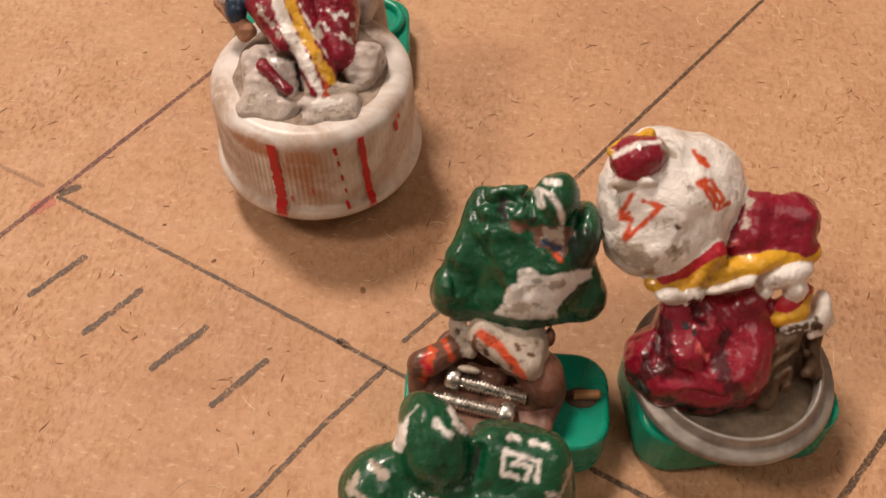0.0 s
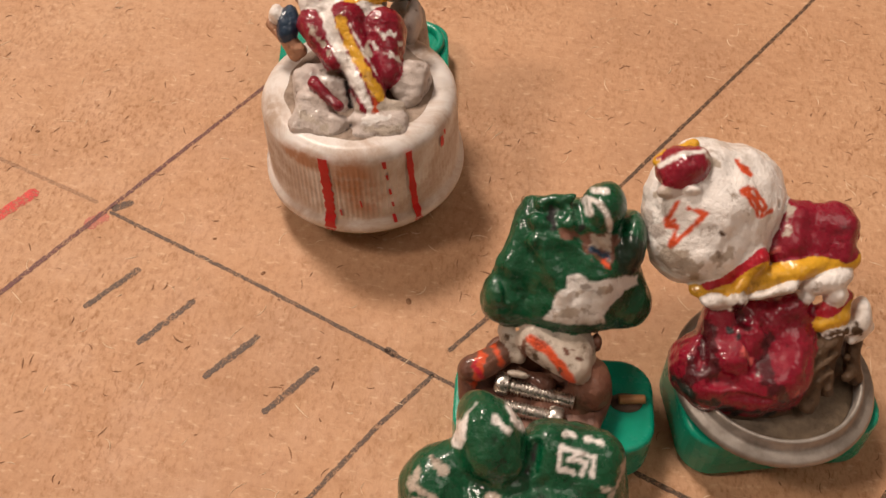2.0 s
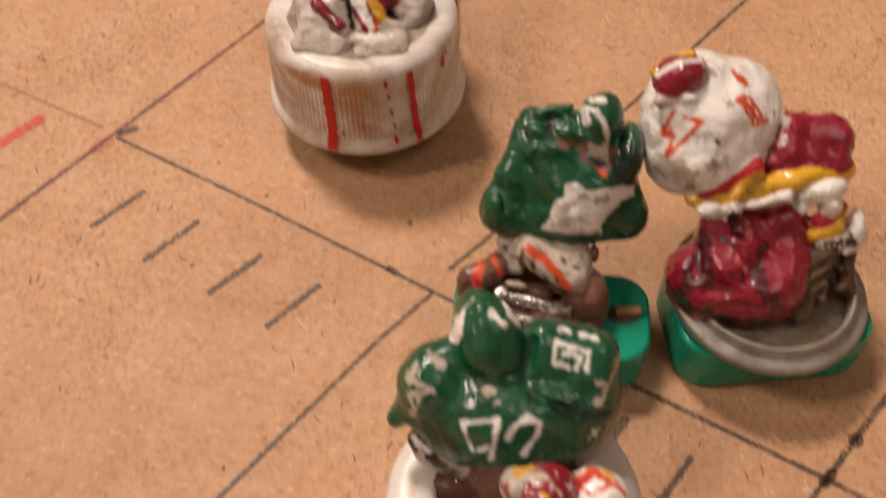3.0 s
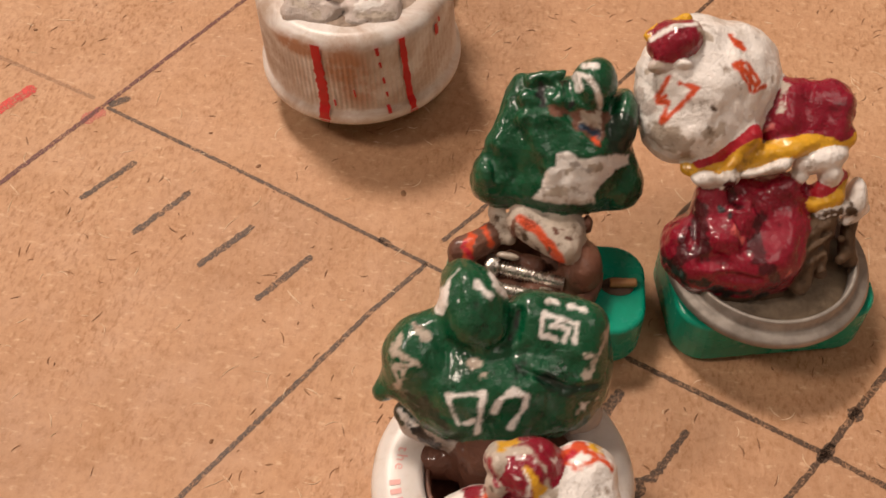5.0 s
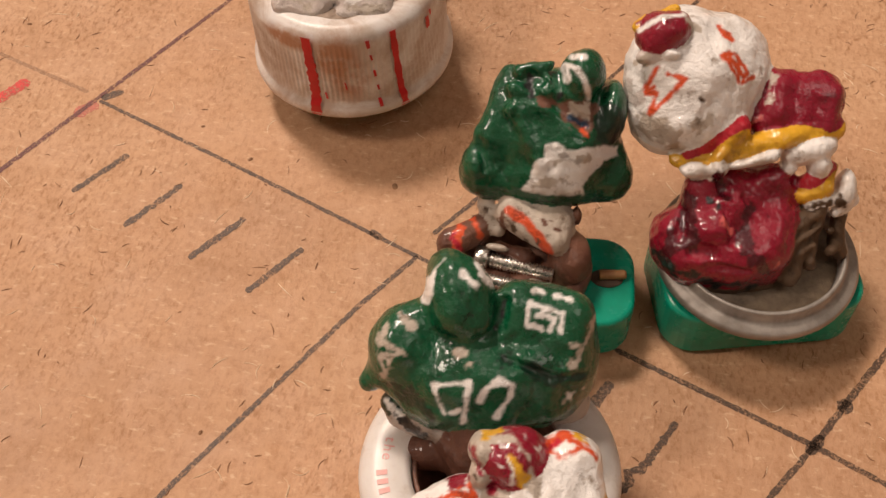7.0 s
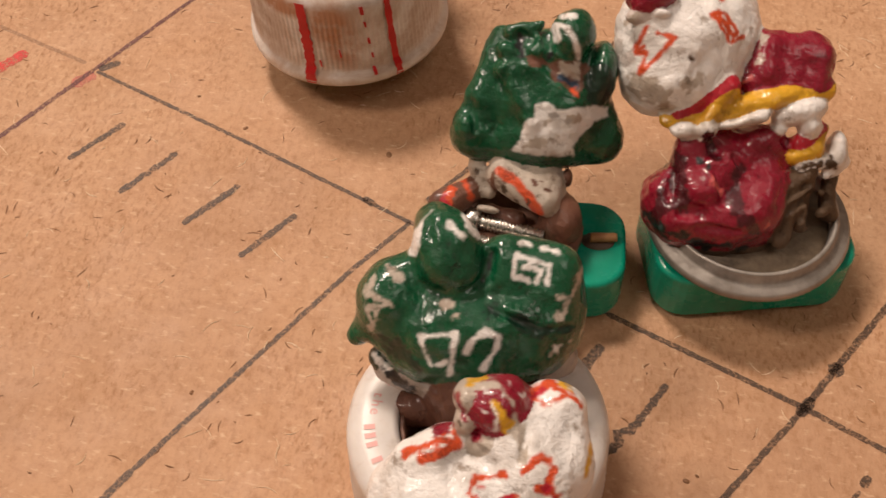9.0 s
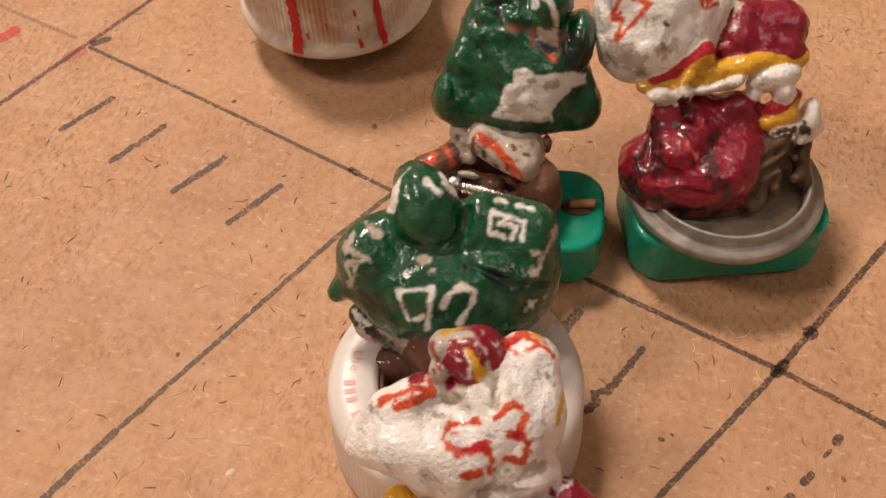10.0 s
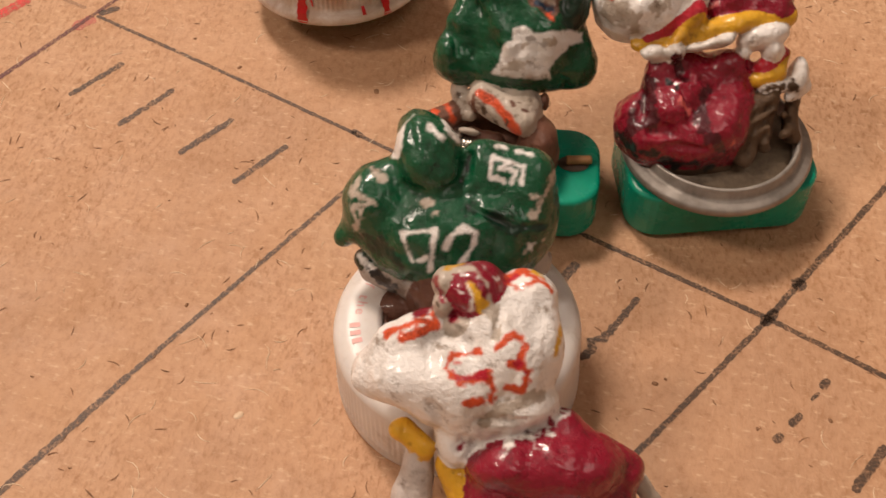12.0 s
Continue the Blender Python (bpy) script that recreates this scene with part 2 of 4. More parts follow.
# Unseen floor, walls and ceiling, added to close the place and bounce light.
box("floor", (-1.35, -1.1, -0.05), (1.35, 1.35, -0.012), M_FLOOR, "unseen brown wooden floor, added under the fibreboard sheet")
box("ceiling", (-1.35, -1.1, 2.0), (1.35, 1.35, 2.05), M_WALL, "unseen plain plaster ceiling, added to close the small room")
box("wall_north", (-1.35, 1.35, -0.05), (1.35, 1.40, 2.05), M_WALL, "unseen plain plaster wall, added to close the small room")
box("wall_south", (-1.35, -1.15, -0.05), (1.35, -1.1, 2.05), M_WALL, "unseen plain plaster wall, added to close the small room")
box("wall_west", (-1.40, -1.15, -0.05), (-1.35, 1.40, 2.05), M_WALL, "unseen plain plaster wall, added to close the small room")
box("wall_east", (1.35, -1.15, -0.05), (1.40, 1.40, 2.05), M_WALL, "unseen plain plaster wall, added to close the small room")

bm = bmesh.new()
bmesh.ops.create_cube(bm, size=1.0, matrix=Matrix.Translation((0.0, 0.2, -0.006)) @ Matrix.Diagonal((1.3, 1.0, 0.012, 1)))
board = tagged(part("game_board", bm, M_BOARD), "tan fibreboard game board with hand-drawn grey field lines", "game board", "", "structure")


def drawn(name, points, width, material, label, seed, z=0.006, jitter=0.12):
    v, f = stroke(points, width, z, jitter * 0.8, 0.04, seed)
    return mesh_object(name, v, f, material, board, label, smooth=False)


drawn("yard_line", [(-8.3, 7.15), (-6.46, 10.40), (-5.42, 12.22)], 0.085, M_MAROON_INK, "dark maroon marker yard line", 1)
drawn("yard_line", [(-5.42, 12.22), (-3.75, 15.17), (-1.9, 18.5), (0.6, 23.0)], 0.075, M_MAROON_INK, "dark maroon marker yard line", 2)
drawn("yard_line", [(-6.2, -0.1), (-3.48, 4.25), (-2.54, 5.95)], 0.095, M_INK, "broad grey marker yard line", 3)
drawn("yard_line", [(-2.54, 5.95), (-0.65, 9.10), (-0.02, 10.02)], 0.07, M_INK, "thin grey marker yard line", 4)
drawn("yard_line", [(0.13, 10.42), (0.57, 11.02), (2.35, 13.8), (5.26, 18.24), (8.0, 22.6)], 0.065, M_INK, "thin grey marker yard line", 5)
drawn("yard_line", [(1.6, 2.9), (3.64, 5.89), (5.14, 7.97)], 0.075, M_INK, "grey marker yard line", 6)
drawn("yard_line", [(5.14, 7.97), (5.52, 8.56), (6.76, 10.41), (9.5, 14.6)], 0.088, M_INK, "grey marker yard line", 7)
drawn("yard_line", [(6.04, 5.78), (6.44, 6.41)], 0.11, M_INK, "grey marker yard line", 8)
drawn("side_line", [(-5.36, 12.20), (-3.0, 11.26), (-0.63, 10.27), (0.28, 9.89), (2.72, 8.95)], 0.062, M_INK, "grey marker line across the yard lines", 9)
drawn("side_line", [(2.72, 8.95), (5.14, 7.97), (6.51, 7.34), (9.5, 6.0)], 0.075, M_INK, "grey marker line across the yard lines", 10)
drawn("side_line", [(-5.6, 12.35), (-7.58, 13.06), (-10.5, 14.2)], 0.07, M_FAINT, "faded brown pencil line", 11)
TICKS = [((-4.55, 11.21), (-5.12, 10.42)), ((-3.59, 10.77), (-4.17, 9.93)), ((-2.52, 10.31), (-3.10, 9.53)), ((-1.60, 9.92), (-2.17, 9.11))]
for k, (a, b) in enumerate(TICKS):
    drawn("hash_mark", [a, b], 0.098, M_INK, "short grey marker hash mark", 20 + k, 0.006, 0.2)
drawn("hash_mark", [(-0.74, 10.35), (-0.55, 10.24)], 0.11, M_INK, "dark blot on the marker line", 31)
drawn("hash_mark", [(-5.35, 12.25), (-5.06, 12.44)], 0.13, M_INK, "dark blot on the marker line", 32)
drawn("hash_mark", [(2.87, 7.02), (3.0, 7.16), (2.98, 7.3), (3.13, 7.36), (3.52, 8.04)], 0.10, M_INK, "crooked grey marker hash mark", 33, 0.006, 0.25)
drawn("hash_mark", [(2.50, 8.10), (2.70, 8.47)], 0.14, M_INK, "short grey marker hash mark", 34)
drawn("hash_mark", [(5.18, 6.26), (5.27, 6.38)], 0.10, M_INK, "broken grey marker hash mark", 35)
drawn("hash_mark", [(5.36, 6.50), (5.50, 6.68)], 0.085, M_INK, "broken grey marker hash mark", 36)
drawn("hash_mark", [(5.62, 6.88), (5.72, 7.0)], 0.05, M_INK, "broken grey marker hash mark", 38)
drawn("hash_mark", [(5.74, 7.06), (5.84, 7.20)], 0.10, M_INK, "broken grey marker hash mark", 37)
drawn("hash_mark", [(5.06, 7.86), (5.24, 8.12)], 0.14, M_INK, "dark blot where the marker lines cross", 39)
drawn("hash_mark", [(5.48, 8.48), (5.58, 8.64)], 0.19, M_INK, "dark blot where the marker lines cross", 40)
drawn("hash_mark", [(-7.5, 11.2), (-7.06, 11.82), (-6.63, 12.46)], 0.20, M_RED_INK, "faded red marker stroke", 41)
drawn("hash_mark", [(-5.62, 11.86), (-5.38, 12.15)], 0.24, M_PINK_INK, "smudged red marker stain", 42, 0.004)

# ---------------------------------------------------------------- figurines
# modelling frame fitted to the camera's view: r right, u up, w towards it
AX_R = np.array((0.988, 0.152, 0.0))
AX_W = np.array((0.092, -0.597, 0.797))
AX_U = np.cross(AX_W, AX_R)
AX_R, AX_U, AX_W = (a / np.linalg.norm(a) for a in (AX_R, AX_U, AX_W))

# dark_green, dark_red and black also serve as shade painted into the figurines
PIGMENTS = {
    "green": ((0.001, 0.076, 0.028), 0.24), "dark_green": ((0.003, 0.026, 0.013), 0.3), "black": ((0.012, 0.012, 0.012), 0.4),
    "white": ((0.86, 0.83, 0.80), 0.42), "dirty": ((0.50, 0.43, 0.36), 0.55), "maroon": ((0.25, 0.0035, 0.022), 0.24),
    "red": ((0.48, 0.012, 0.03), 0.26), "yellow": ((0.74, 0.40, 0.022), 0.36), "orange": ((0.64, 0.080, 0.02), 0.42),
    "brown": ((0.13, 0.055, 0.036), 0.5), "rust": ((0.17, 0.075, 0.048), 0.55), "grey": ((0.40, 0.36, 0.33), 0.55), "stone": ((0.58, 0.51, 0.47), 0.6),
    "blue": ((0.010, 0.035, 0.075), 0.35), "skin": ((0.42, 0.22, 0.13), 0.5), "bark": ((0.10, 0.060, 0.034), 0.6), "dark_red": ((0.075, 0.004, 0.010), 0.24), "pink": ((0.66, 0.13, 0.12), 0.4),
}


def ripple(p, scale, seed):
    """Smooth pseudo-noise in -1..1 for an array of points."""
    rng = np.random.RandomState(seed)
    out = np.zeros(p.shape[0])
    for k in range(7):
        d = rng.normal(size=3)
        d *= scale * (0.6 + 0.25 * k) / np.linalg.norm(d)
        out += np.sin(p @ d + rng.uniform(0, 6.28)) / (1 + 0.25 * k)
    return out / 4.0


class Clay:
    """A modelled figurine: rounded lumps melted together, then painted."""

    def __init__(self, origin):
        self.o = np.array(origin, float)
        self.lumps, self.strokes, self.cuts = [], [], []

    def at(self, q):
        return self.o + q[0] * AX_R + q[1] * AX_U + q[2] * AX_W

    def ball(self, colour, q, radii, turn=0.0, melt=0.10, world=False):
        c, s = math.cos(radians(turn)), math.sin(radians(turn))
        axes = np.array((AX_R * c + AX_U * s, AX_U * c - AX_R * s, AX_W)) if not world else np.array(((c, s, 0), (-s, c, 0), (0, 0, 1.0)))
        self.lumps.append(("ball", colour, np.array(q, float) if world else self.at(q), np.array(radii, float), axes, melt))
        return self

    def block(self, colour, q, half, turn=0.0, soft=0.08, melt=0.05):
        """A lump with flat faces and rounded edges."""
        c, s = math.cos(radians(turn)), math.sin(radians(turn))
        axes = np.array((AX_R * c + AX_U * s, AX_U * c - AX_R * s, AX_W))
        self.lumps.append(("block", colour, self.at(q), np.array(half, float), axes, melt, soft))
        return self

    def limb(self, colour, a, b, ra, rb, melt=0.10, world=False):
        pa, pb = (np.array(a, float), np.array(b, float)) if world else (self.at(a), self.at(b))
        self.lumps.append(("limb", colour, pa, pb, (ra, rb), melt))
        return self

    def cut(self, a, b, r):
        """A groove or pit."""
        self.cuts.append((self.at(a), self.at(b), r))
        return self

    def paint(self, colour, width, *line, ragged=0.35):
        self.strokes.append((colour, width, np.array(line, float), ragged))
        return self

    def patch(self, colour, *outline, ragged=0.35):
        self.strokes.append((colour, None, np.array(outline, float), ragged))
        return self

    @staticmethod
    def _far(p, lump):
        if lump[0] == "ball":
            _, _, c, rad, axes, _ = lump
            q = ((p - c) @ axes.T).astype(np.float32) / rad.astype(np.float32)
            k = np.sqrt((q * q).sum(1)) + 1e-6
            g = np.sqrt(((q / rad.astype(np.float32)) ** 2).sum(1)) + 1e-6
            return k * (k - 1) / g
        if lump[0] == "block":
            _, _, c, half, axes, _, soft = lump
            q = np.abs((p - c) @ axes.T) - (half - soft)
            return np.sqrt((np.maximum(q, 0) ** 2).sum(1)) + np.minimum(q.max(1), 0) - soft
        _, _, a, b, (ra, rb), _ = lump
        ab = b - a
        t = np.clip(((p - a) @ ab) / (ab @ ab), 0, 1)
        return np.sqrt(((p - a - t[:, None] * ab) ** 2).sum(1)) - (ra + (rb - ra) * t)

    def field(self, p):
        d = None
        for lump in self.lumps:
            e, k = self._far(p, lump), lump[5]
            if d is None:
                d = e
            else:
                h = np.clip(0.5 + 0.5 * (d - e) / k, 0, 1)
                d = d * (1 - h) + e * h - k * h * (1 - h)
        for a, b, r in self.cuts:
            e = -self._far(p, ("limb", "", a, b, (r, r), 0))
            h = np.clip(0.5 - 0.5 * (d - e) / 0.05, 0, 1)
            d = d * (1 - h) + e * h + 0.05 * h * (1 - h)
        return d

    def build(self, name, label, category, seed, step=0.021, rough=0.026, crease=0.03, floor=0.0):
        reach = []
        for lump in self.lumps:
            if lump[0] in ("ball", "block"):
                m = max(lump[3]) * (1.0 if lump[0] == "ball" else 1.5)
                reach += [lump[2] - m, lump[2] + m]
            else:
                m = max(lump[4])
                reach += [lump[2] - m, lump[2] + m, lump[3] - m, lump[3] + m]
        lo, hi = np.min(reach, 0) - 0.12, np.max(reach, 0) + 0.12
        n = np.ceil((hi - lo) / step).astype(int) + 1
        axes = [lo[i] + step * np.arange(n[i]) for i in range(3)]
        # a coarse pass finds the band round the surface, a fine one shapes it
        wide = [np.arange(lo[i], axes[i][-1] + 4 * step, 4 * step) for i in range(3)]
        p = np.stack(np.meshgrid(*wide, indexing="ij"), -1).reshape(-1, 3)
        far = self.field(p).reshape([len(a) for a in wide]).astype(np.float32)
        near = [np.minimum(np.arange(n[i]) // 4, len(wide[i]) - 1) for i in range(3)]
        d = far[np.ix_(*near)]
        band = np.argwhere(np.abs(d) < 7 * step + 0.08)
        for s in range(0, len(band), 400000):
            at = band[s:s + 400000]
            q = lo + step * at
            e = self.field(q)
            e += rough * (ripple(q, 8.0, seed) + 0.6 * ripple(q, 19.0, seed + 1) + 0.4 * np.abs(ripple(q, 42.0, seed + 5))) + crease * (0.5 - np.abs(ripple(q, 6.5, seed + 9)) * 1.6)
            d[tuple(at.T)] = e
        d = np.maximum(d, (floor - axes[2])[None, None, :])
        # surface nets
        inside = d < 0
        cnt = np.zeros(n - 1, int)
        corners = [(i, j, k) for i in (0, 1) for j in (0, 1) for k in (0, 1)]
        sl = lambda o: tuple(slice(o[i], n[i] - 1 + o[i]) for i in range(3))
        for o in corners:
            cnt += inside[sl(o)]
        cell = (cnt > 0) & (cnt < 8)
        ids = -np.ones(n - 1, int)
        idx = np.argwhere(cell)
        ids[tuple(idx.T)] = np.arange(len(idx))
        total, weight = np.zeros((len(idx), 3)), np.zeros(len(idx))
        for a in corners:
            for ax in range(3):
                if a[ax]:
                    continue
                b = tuple(a[i] + (i == ax) for i in range(3))
                da, db = d[tuple((idx + a).T)], d[tuple((idx + b).T)]
                hit = (da < 0) != (db < 0)
                t = np.where(hit, da / np.where(hit, da - db, 1), 0)
                pos = np.tile(np.array(a, float), (len(idx), 1))
                pos[:, ax] += t
                total += pos * hit[:, None]
                weight += hit
        verts = lo + step * (idx + total / weight[:, None])
        faces = []
        for ax in range(3):
            a, b = [i for i in range(3) if i != ax]
            first = [slice(None)] * 3
            second = [slice(None)] * 3
            first[ax], second[ax] = slice(0, n[ax] - 1), slice(1, n[ax])
            for i in (a, b):
                first[i] = second[i] = slice(1, n[i] - 1)
            sa, sb = inside[tuple(first)], inside[tuple(second)]
            at = np.argwhere(sa != sb)
            flip = sa[tuple(at.T)]
            base = at.copy()
            base[:, a] += 1
            base[:, b] += 1
            quad = []
            for oa, ob in ((-1, -1), (0, -1), (0, 0), (-1, 0)):
                c = base.copy()
                c[:, a] += oa
                c[:, b] += ob
                quad.append(ids[tuple(c.T)])
            quad = np.stack(quad, 1)
            if ax == 1:
                flip = ~flip
            quad[~flip] = quad[~flip][:, ::-1]
            faces.append(quad)
        faces = np.concatenate(faces)
        faces = faces[(faces >= 0).all(1)]
        me = bpy.data.meshes.new(name)
        me.from_pydata((verts * CM).tolist(), [], faces.tolist())
        me.polygons.foreach_set("use_smooth", [True] * len(me.polygons))
        # pigment
        best, colour, sheen = np.full(len(verts), 1e9), np.zeros((len(verts), 3)), np.zeros(len(verts))
        wob = 0.035 * ripple(verts, 16.0, seed + 2) + 0.03 * ripple(verts, 42.0, seed + 3) + 0.02 * ripple(verts, 75.0, seed + 4)
        for lump in self.lumps:
            e = self._far(verts, lump) + wob * 0.5
            pick = e < best
            best = np.where(pick, e, best)
            c, s = PIGMENTS[lump[1]]
            colour[pick], sheen[pick] = c, s
        normals = np.zeros((len(verts), 3))
        fn = np.cross(verts[faces[:, 2]] - verts[faces[:, 0]], verts[faces[:, 3]] - verts[faces[:, 1]])
        for k in range(4):
            np.add.at(normals, faces[:, k], fn)
        out = (normals @ AX_W) / (np.linalg.norm(normals, axis=1) + 1e-9)
        rel = verts - self.o
        # strokes are laid on along w, the camera's line of view
        uv = np.stack((rel @ AX_R, rel @ AX_U), 1)
        for name_c, width, line, ragged in self.strokes:
            far = np.full(len(uv), 1e9)
            closed = width is None
            segs = list(zip(line[:-1], line[1:])) + ([(line[-1], line[0])] if closed else [])
            for a, b in segs:
                ab = b - a
                t = np.clip(((uv - a) @ ab) / (ab @ ab + 1e-9), 0, 1)
                far = np.minimum(far, np.sqrt(((uv - a - t[:, None] * ab) ** 2).sum(1)))
            if closed:
                inn = np.zeros(len(uv), bool)
                for a, b in segs:
                    cross = (a[1] > uv[:, 1]) != (b[1] > uv[:, 1])
                    inn ^= cross & (uv[:, 0] < (b[0] - a[0]) * (uv[:, 1] - a[1]) / (b[1] - a[1] + 1e-12) + a[0])
                far = np.where(inn, -far, far)
            else:
                far = far - width / 2
            on = np.clip(0.5 - (far + wob * ragged) / 0.026, 0, 1) * (out > -0.05)
            c, s = PIGMENTS[name_c]
            colour = colour * (1 - on[:, None]) + np.array(c) * on[:, None]
            sheen = sheen * (1 - on) + s * on
        attr = me.attributes.new("pigment", "FLOAT_COLOR", "POINT")
        attr.data.foreach_set("color", np.concatenate((colour, np.ones((len(verts), 1))), 1).ravel())
        attr = me.attributes.new("sheen", "FLOAT", "POINT")
        attr.data.foreach_set("value", sheen)
        me.materials.append(M_PAINT)
        me.update()
        return tagged(new(name, me), label, category, "football figurines on the board")


# ---------------------------------------------------------------- bases, caps, rings
def green_base(centre, size, turn, height, label, dial=None, peg=None):
    """A moulded plastic player base; its round dial well is a flat dark disc."""
    top = new("player_base")
    top.matrix_world = pose(centre[0] * CM, centre[1] * CM, 0.0, 0, 0, turn)
    bm = rounded_box(size[0], size[1], height - 0.06, 0.42, 7)
    bmesh.ops.translate(bm, verts=bm.verts, vec=(0, 0, (height / 2 + 0.03) * CM))
    part("base_body", bm, M_TEAL, top, smooth=False)
    for k, (sx, sy) in enumerate(((-1, -1), (1, -1), (-1, 1), (1, 1))):
        v, f = lathe([(0.0, 0.0), (0.10, 0.0), (0.12, 0.10), (0.0, 0.10)], 16)
        foot = mesh_object("foot", v, f, M_TEAL, top)
        foot.location = (sx * (size[0] / 2 - 0.35) * CM, sy * (size[1] / 2 - 0.3) * CM, 0)
    if dial:
        r = dial[2]
        v, f = lathe([(r - 0.12, 0.0), (r, 0.0), (r, 0.10), (r - 0.02, 0.13), (r - 0.1, 0.13), (r - 0.12, 0.10), (r - 0.12, 0.0)], 48)
        ring = mesh_object("dial_rim", v, f, M_TEAL, top)
        ring.location = (dial[0] * CM, dial[1] * CM, height * CM)
    if peg:
        v, f = lathe([(0.0, 0.0), (0.055, 0.0), (0.06, 0.02), (0.06, 0.30), (0.05, 0.33), (0.0, 0.33)], 20)
        pin = mesh_object("peg", v, f, M_PEG, top, "brown peg")
        pin.matrix_basis = pose(peg[0] * CM, peg[1] * CM, (height + 0.07) * CM, 0, 90, peg[2])
        # Thin dark disc laid on top, its colour standing for the hole's shade.
        v, f = lathe([(0.0, 0.0), (0.17, 0.0), (0.17, 0.012), (0.0, 0.012)], 24)
        well = mesh_object("dark_hole_disc", v, f, M_DARK, top, "flat dark disc in place of a hole")
        well.matrix_basis = pose(peg[0] * CM + 0.001, peg[1] * CM, (height + 0.002) * CM) @ Matrix.Diagonal((1.2, 0.8, 1, 1))
    return tagged(top, label, "player base", "green player bases")


def ribbed_cap(name, m, r, height, hole, flange, shell):
    """A screw cap with fine ribs, a rounded shoulder and, if wished, a loose band at the foot."""
    top = new(name)
    top.matrix_world = m
    ribs = 120

    def wave(k, rr, z):
        fade = 1.0 if (0.28 if flange else 0.08) < z < height - 0.22 else 0.0
        return -(0.014 if flange else 0.007) * fade * (1 if k % 4 in (2, 3) else 0)

    prof = [(r - 0.10, 0.0), (r + flange, 0.0), (r + flange + 0.01, 0.05), (r + flange, 0.16), (r + 0.01, 0.20), (r - 0.005, 0.24)]
    body = [(r - 0.005 - 0.025 * f, 0.29 + (height - 0.29 - 0.20) * f) for f in (0.0, 0.25, 0.5, 0.75, 1.0)]
    rr = r - 0.03
    shoulder = [(rr - 0.22 * (1 - math.cos(radians(a))), height - 0.20 + 0.20 * math.sin(radians(a))) for a in (15, 35, 55, 75, 90)]
    v, f = lathe(prof + body + shoulder + ([(hole + 0.06, height + 0.005), (hole, height - 0.03), (hole - 0.02, height - 0.2), (hole - 0.02, 0.1)] if hole else [(0.5, height - 0.03), (0.0, height - 0.03)]), ribs * 4, wave)
    mesh_object("cap_shell", v, f, shell, top)
    return top


def on_wall(cap, points, width, material, name, r, tilt_r, seed, label=""):
    """A painted stroke wrapped on the cap's side, from (angle, height) points."""
    rng = random.Random(seed)
    pts = []
    for (a0, z0), (a1, z1) in zip(points[:-1], points[1:]):
        k = max(2, int(abs(z1 - z0) / 0.04))
        pts += [(a0 + (a1 - a0) * i / k, z0 + (z1 - z0) * i / k) for i in range(k)]
    pts.append(points[-1])
    verts, faces = [], []
    for i, (a, z) in enumerate(pts):
        half = width / 2 / r * (1 + rng.uniform(-0.22, 0.22))
        rr = r + 0.013 - tilt_r * z
        if z < 0.25:
            rr = r + 0.064
        for s in (-1, -0.33, 0.33, 1):
            b = radians(a) + s * half
            verts.append((rr * math.cos(b), rr * math.sin(b), z))
    for i in range(len(pts) - 1):
        for j in range(3):
            faces.append((4 * i + j, 4 * i + j + 1, 4 * i + j + 5, 4 * i + j + 4))
    return mesh_object(name, verts, faces, material, cap, label)


# tall white cap with red lines
green_base((-1.55, 13.45), (1.9, 1.3), 8, 0.58, "green plastic player base hidden under the white cap")
cap = ribbed_cap("bottle_cap", pose(-0.01545, 0.13330, 0.0058, 0, -1.0, 0), 1.425, 1.47, 0.0, 0.055, M_CAP)
tagged(cap, "dirty white ribbed bottle cap with red painted lines", "bottle cap", "white bottle caps")
on_wall(cap, [(-99, 0.02), (-98.5, 0.6), (-99.5, 1.40)], 0.15, M_RED, "red_line", 1.425, 0.018, 1, "red painted line")
on_wall(cap, [(-48, 0.02), (-49.5, 0.7), (-50.5, 1.38)], 0.10, M_RED, "red_line", 1.425, 0.018, 2, "red painted line")
for k, (a, z, w, h) in enumerate(((-62, 0.14, 0.05, 0.13), (-62, 0.42, 0.03, 0.10), (-63, 0.68, 0.035, 0.12), (-64, 0.98, 0.03, 0.1), (-65, 1.2, 0.05, 0.14),
                                  (-92, 0.32, 0.03, 0.12), (-80, 0.5, 0.025, 0.14), (-25, 1.05, 0.07, 0.2), (-22, 1.22, 0.04, 0.1))):
    on_wall(cap, [(a, z), (a - 0.5, z + h)], w, M_RED, "red_dash", 1.425, 0.018, 10 + k, "small red paint dash")
v, f = lathe([(0.0, 0.0), (1.06, 0.0), (1.12, 0.012), (1.04, 0.02), (0.6, 0.026), (0.0, 0.02)], 64, lambda k, r, z: 0.025 * (math.sin(k * 0.55) + math.sin(k * 1.3)) * (r > 0.5))
glue = mesh_object("glue_patch", v, f, M_DUST, cap, "grey dirty glue")
glue.location = (0.02 * CM, 0.0, 1.445 * CM)

# low white cap with a hole
cap2 = ribbed_cap("bottle_cap", pose(0.0141, 0.0667, 0.0), 1.455, 1.12, 0.86, 0.0, M_CAP_CLEAN)
tagged(cap2, "white ribbed bottle cap with a large hole and pink print", "bottle cap", "white bottle caps")
v, f = lathe([(0.0, 0.42), (0.82, 0.42), (0.835, 0.6), (0.835, 1.05), (0.79, 1.05), (0.79, 0.5), (0.0, 0.46)], 48)
